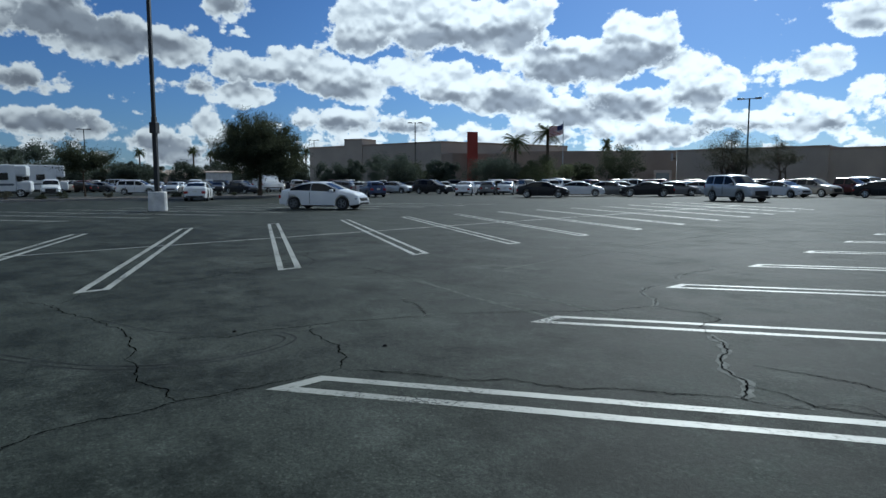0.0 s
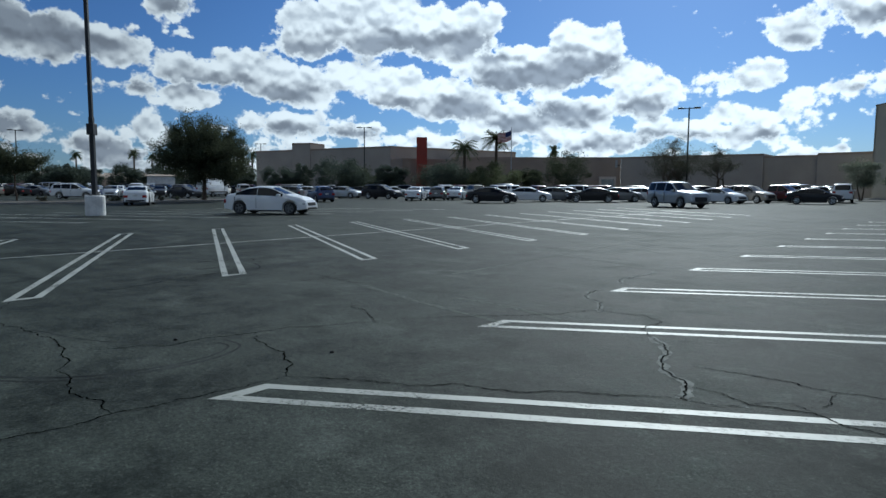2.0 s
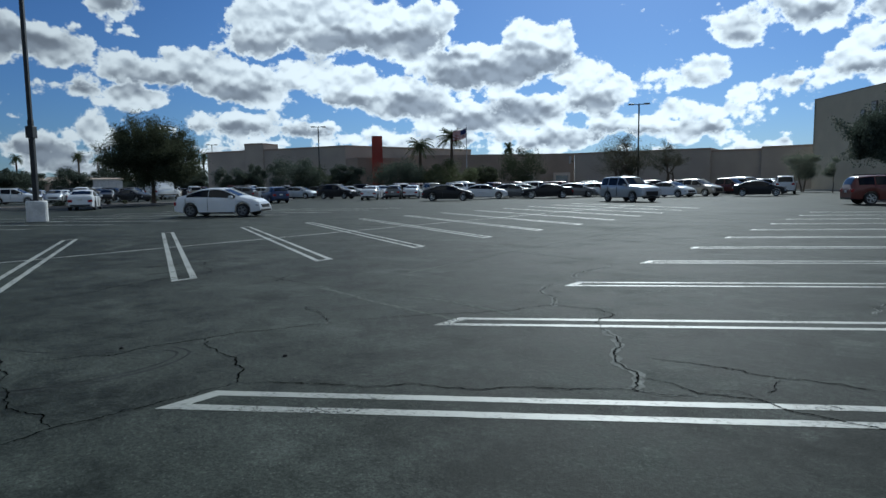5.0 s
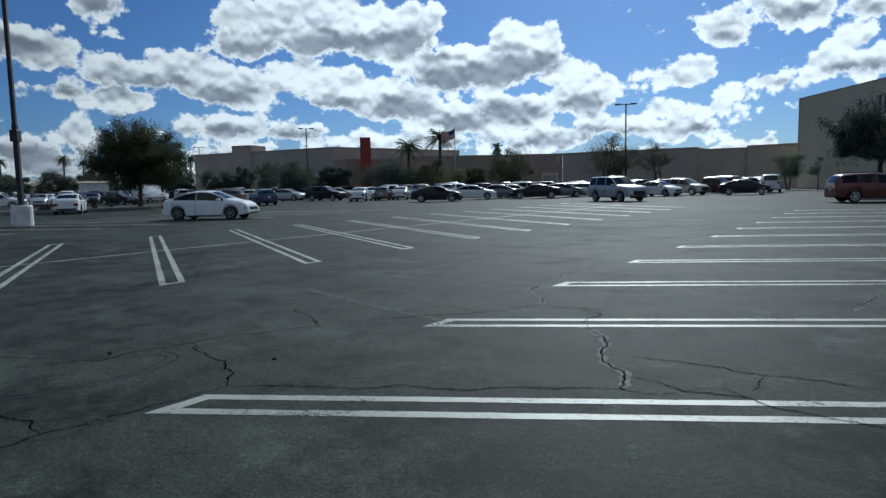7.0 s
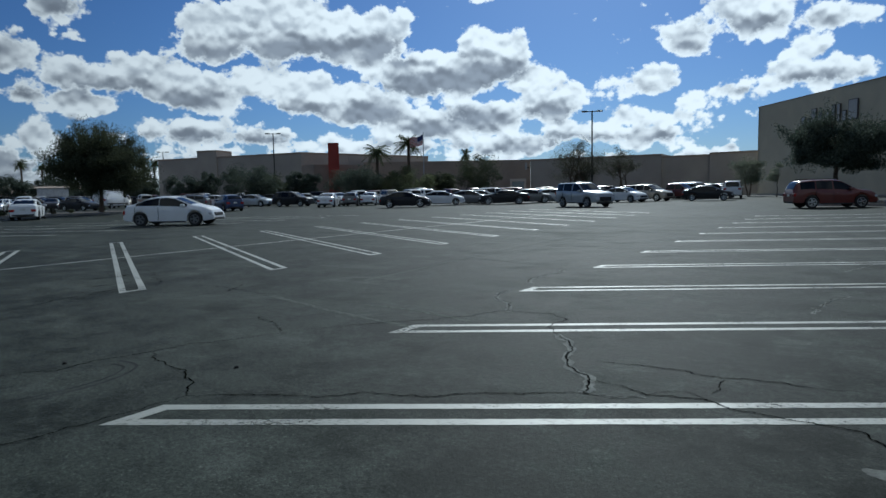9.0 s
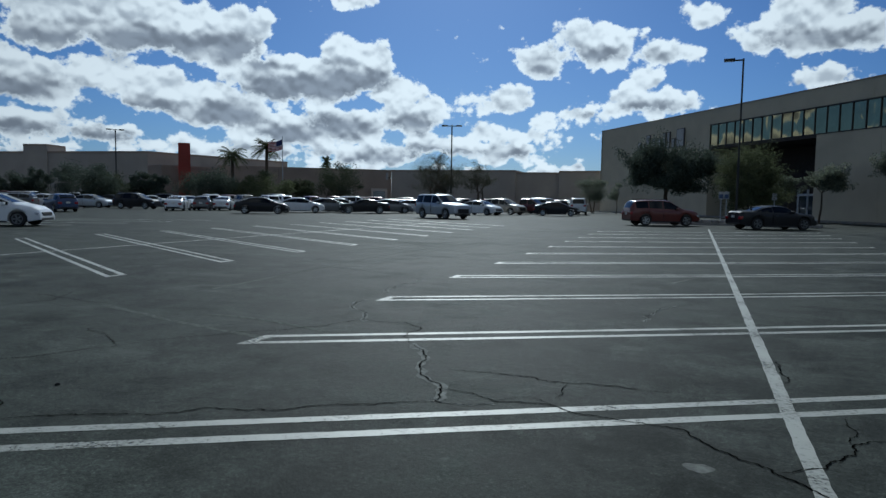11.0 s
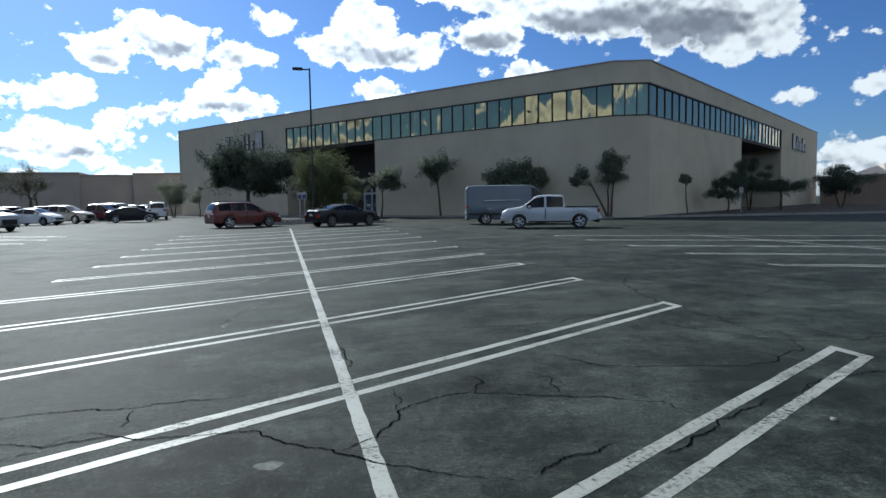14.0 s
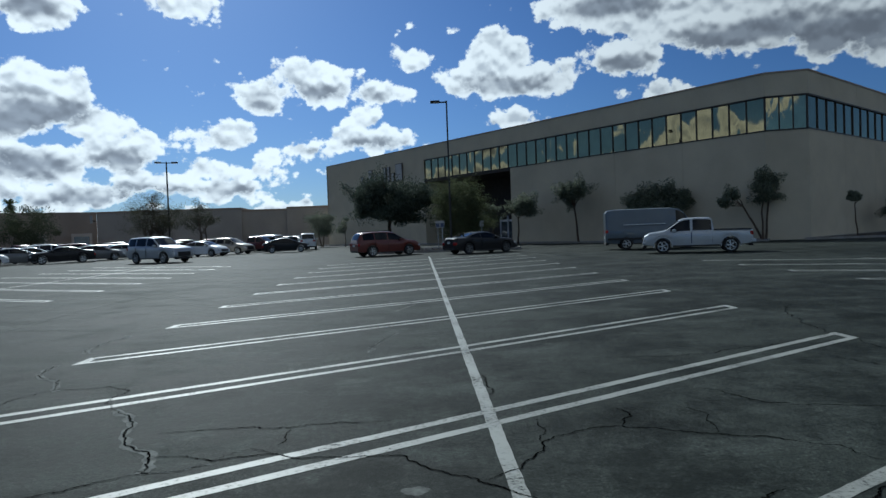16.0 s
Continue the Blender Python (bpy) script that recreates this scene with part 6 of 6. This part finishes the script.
def sign_post(x, y, turn, blue=True, high=2.3):
    ob = thing("sign_post", pose(x, y, 0.1, 0, 0, turn), "blue and white sign plate on a steel post" if blue else "white sign plate on a steel post", "sign", "sign posts")
    part("post", box(-0.03, 0.03, -0.03, 0.03, 0, high), STEEL_GREY, ob)
    part("plate", box(-0.17, 0.17, -0.05, -0.035, high - 0.55, high - 0.02, 0.004), SIGN_WHITE, ob)
    part("panel", box(-0.14, 0.14, -0.056, -0.0505, high - 0.5, high - 0.2), SIGN_BLUE if blue else SIGN_WHITE, ob)


def flag(az, d):
    x, y = polar(az, d)
    ob = thing("flagpole", pose(x, y, 0, 0, 0, az), "tall flagpole flying a striped red and white flag", "flag")
    part("pole", lathe([(0.09, 0), (0.08, 4), (0.05, 10.6), (0.0, 10.65)], 10), STEEL_GREY, ob)
    part("finial", lathe([(0.0, 10.62), (0.09, 10.7), (0.0, 10.8)], 10, cap=False), STEEL_GREY, ob)

    def wave(u, v):
        return (-0.06 - u * 2.1, 0.22 * math.sin(u * 7 + v) * u, 10.35 - v * 1.5 - 0.62 * u - 0.10 * math.sin(u * 5))

    cloth = part("canton", bmesh.new(), FLAG_BLUE, ob)
    for name, mat, u0, u1, v0, v1 in [("canton", FLAG_BLUE, 0, 0.42, 0, 0.54)] + [("stripe", FLAG_RED if i % 2 == 0 else FLAG_WHITE, 0.42 if i < 7 else 0.0, 1.0, i / 13, (i + 1) / 13) for i in range(13)]:
        bm = bmesh.new()
        rows = [[bm.verts.new(wave(u0 + (u1 - u0) * i / 10, v)) for v in (v0, v1)] for i in range(11)]
        for a, b in zip(rows, rows[1:]):
            bm.faces.new((a[0], b[0], b[1], a[1]))
        part(name, bm, mat, ob)
    bpy.data.objects.remove(cloth)


def stone(x, y, r, seed):
    rnd = random.Random(seed)
    bm = bmesh.new()
    bmesh.ops.create_icosphere(bm, subdivisions=2, radius=r)
    for v in bm.verts:
        v.co *= rnd.uniform(0.85, 1.1)
        v.co.z *= 0.7
    me = bpy.data.meshes.new("boulder")
    bm.to_mesh(me)
    bm.free()
    me.materials.append(CONCRETE)
    ob = new("boulder", me)
    ob.location = (x, y, 0.08 + r * 0.45)
    tagged(ob, "pale landscaping boulder on the island", "boulder", "boulders")


def build_small():
    light_pole(-34.85, 13.35, 12.0, (1, -1), "tall dark light pole on a whitewashed concrete footing", turn=40)
    light_pole(*polar(20.62, 85), 11.1, (1, -1), "dark twin-head light pole among the parked cars", False, 20)
    light_pole(*polar(-2.9, 52.5), 12.0, (-1,), "dark single-head light pole before the store", False, 0, 0.062)
    light_pole(*polar(47.85, 116), 11.8, (1, -1), "distant twin-head light pole before the mall", False, 47)
    light_pole(*polar(56.5, 165), 11.7, (1, -1), "far light pole beyond the mall corner", False, 56)
    light_pole(*polar(74.0, 148), 11.9, (1, -1), "far light pole beyond the planted strip", False, 74)
    light_pole(*polar(74.9, 190), 11.6, (1, -1), "far light pole beyond the planted strip", False, 74)
    flag(35.1, 104)
    for az, d, b in ((-1.75, 51.5, True), (-2.15, 50.8, True), (-5.6, 56, False)):
        sign_post(*polar(az, d), az, b)
    sign_post(*polar(-38.6, 64), -38, False)
    for i, (az, d, r) in enumerate(((0.9, 51, 0.3), (0.0, 51.4, 0.32), (-0.8, 51, 0.28), (-2.0, 51.3, 0.3), (-1.4, 52, 0.25))):
        stone(*polar(az, d), r, i)
    house(66.0, 190, 16, 9, 3.2, 1.6, STUCCO_PALE)
    house(69.0, 200, 14, 9, 3.0, 1.5, STUCCO_MALL)
    house(60.0, 210, 20, 9, 3.4, 1.8, STUCCO_PALE)
    house(72.0, 180, 22, 10, 3.6, 1.2, STUCCO_DARK, "low_shop", "long low far shop with a dark roof")
    house(64.3, 140, 5, 5, 3.4, 0.3, CONCRETE_WHITE, "white_shed", "plain white far shed", 0)


def far_hills():
    """A low ridge far beyond the town."""
    rnd, verts, faces = random.Random(8), [], []
    for i in range(61):
        az = 52 + i * 0.6
        h = 14 + 26 * abs(noise.noise((i * 0.11, 3.0, 0.0))) + 8 * abs(noise.noise((i * 0.5, 1.0, 0.0)))
        for d, z in ((2200, -2), (2320, h), (2480, -2)):
            x, y = polar(az, d)
            verts.append((x, y, z))
    for i in range(60):
        for j in range(2):
            a = i * 3 + j
            faces.append((a, a + 1, a + 4, a + 3))
    tagged(new("backdrop_hills", mesh_of("backdrop_hills", verts, faces, HILL)), "low hazy blue-grey hills far beyond the town", "hills", kind="structure")


build_ground()
far_hills()
polygon_slab("planted_strip", [(-57.8, -60), (-57.8, 46.0), (-59.5, 49.5), (-63.0, 49.5), (-65.0, 46.0), (-65.0, -60)], 0, 0.17, CONCRETE, MULCH_SHADED, "long kerbed planting strip with desert gravel", "kerb")
polygon_slab("entrance_island", [(-3.4, 49.6), (6.4, 49.6), (7.4, 51.0), (7.0, 58.0), (-3.0, 58.0), (-4.4, 51.0)], 0, 0.16, CONCRETE, GRAVEL, "kerbed planting island before the entrance", "kerb")
polygon_slab("store_pavement", [tuple(C1 - V * 2.2 - U * 1.0), tuple(C1 - V * 0.0 - U * 0.2), tuple(C1 + U * 70), tuple(C1 + U * 70 - V * 2.6)], 0, 0.15, CONCRETE, CONCRETE, "pale concrete pavement along the store wall", "pavement")
polygon_slab("store_bed", [(27.0, 46.0), (44.0, 43.6), (85.0, 42.0), tuple(C2 + V * 80), tuple(C2 + V * 0.2 - U * 0.02)], 0, 0.16, CONCRETE, MULCH_SHADED, "kerbed planting bed along the store's side", "kerb")
build_markings()
build_cracks()
for line in (
        [(-8.6, 0.87), (-7.38, 1.39), (-6.52, 1.75), (-6.07, 2.19), (-5.93, 2.62), (-5.9, 3.02), (-5.98, 3.27), (-6.15, 3.49), (-6.35, 3.47)],
        [(-8.5, 0.77), (-7.3, 1.31), (-6.44, 1.69), (-5.99, 2.13), (-5.85, 2.57), (-5.82, 3.02), (-5.9, 3.33), (-6.1, 3.59), (-6.4, 3.57)],
        [(-8.3, 2.47), (-8.08, 2.53), (-7.46, 2.64), (-7.02, 2.85), (-6.7, 3.17)],
        [(5.9, 3.47), (5, 3.97), (4.3, 4.87), (4, 6.07)]):
    tyre_mark(line)
for line in (
        [(-8.23, 20.71), (-8.34, 16.35), (-8.2, 13.17), (-7.95, 10.22), (-7.86, 8.78)],
        [(-8.05, 12.68), (-6.91, 12.31), (-5.88, 12.02)],
        [(-6.38, 6.9), (-5.76, 6.96), (-5.04, 6.8), (-4.47, 6.62)],
        [(-8.03, 6.86), (-6.15, 6.3), (-4.76, 6.04)]):
    tyre_mark(line, 0.11, PALE_SWEEP, "faint pale tyre sweep on asphalt")
pebble(-6.75, 3.25, 0.022, STONE_DARK, "small dark pebble lying on asphalt", 1)
pebble(-5.24, 3.95, 0.02, STONE_DARK, "small dark pebble lying on asphalt", 5)
pebble(3.16, 3.98, 0.02, CONCRETE, "small pale pebble lying on asphalt", 9)
build_store()
build_mall()
build_cars()
build_trees()
build_small()
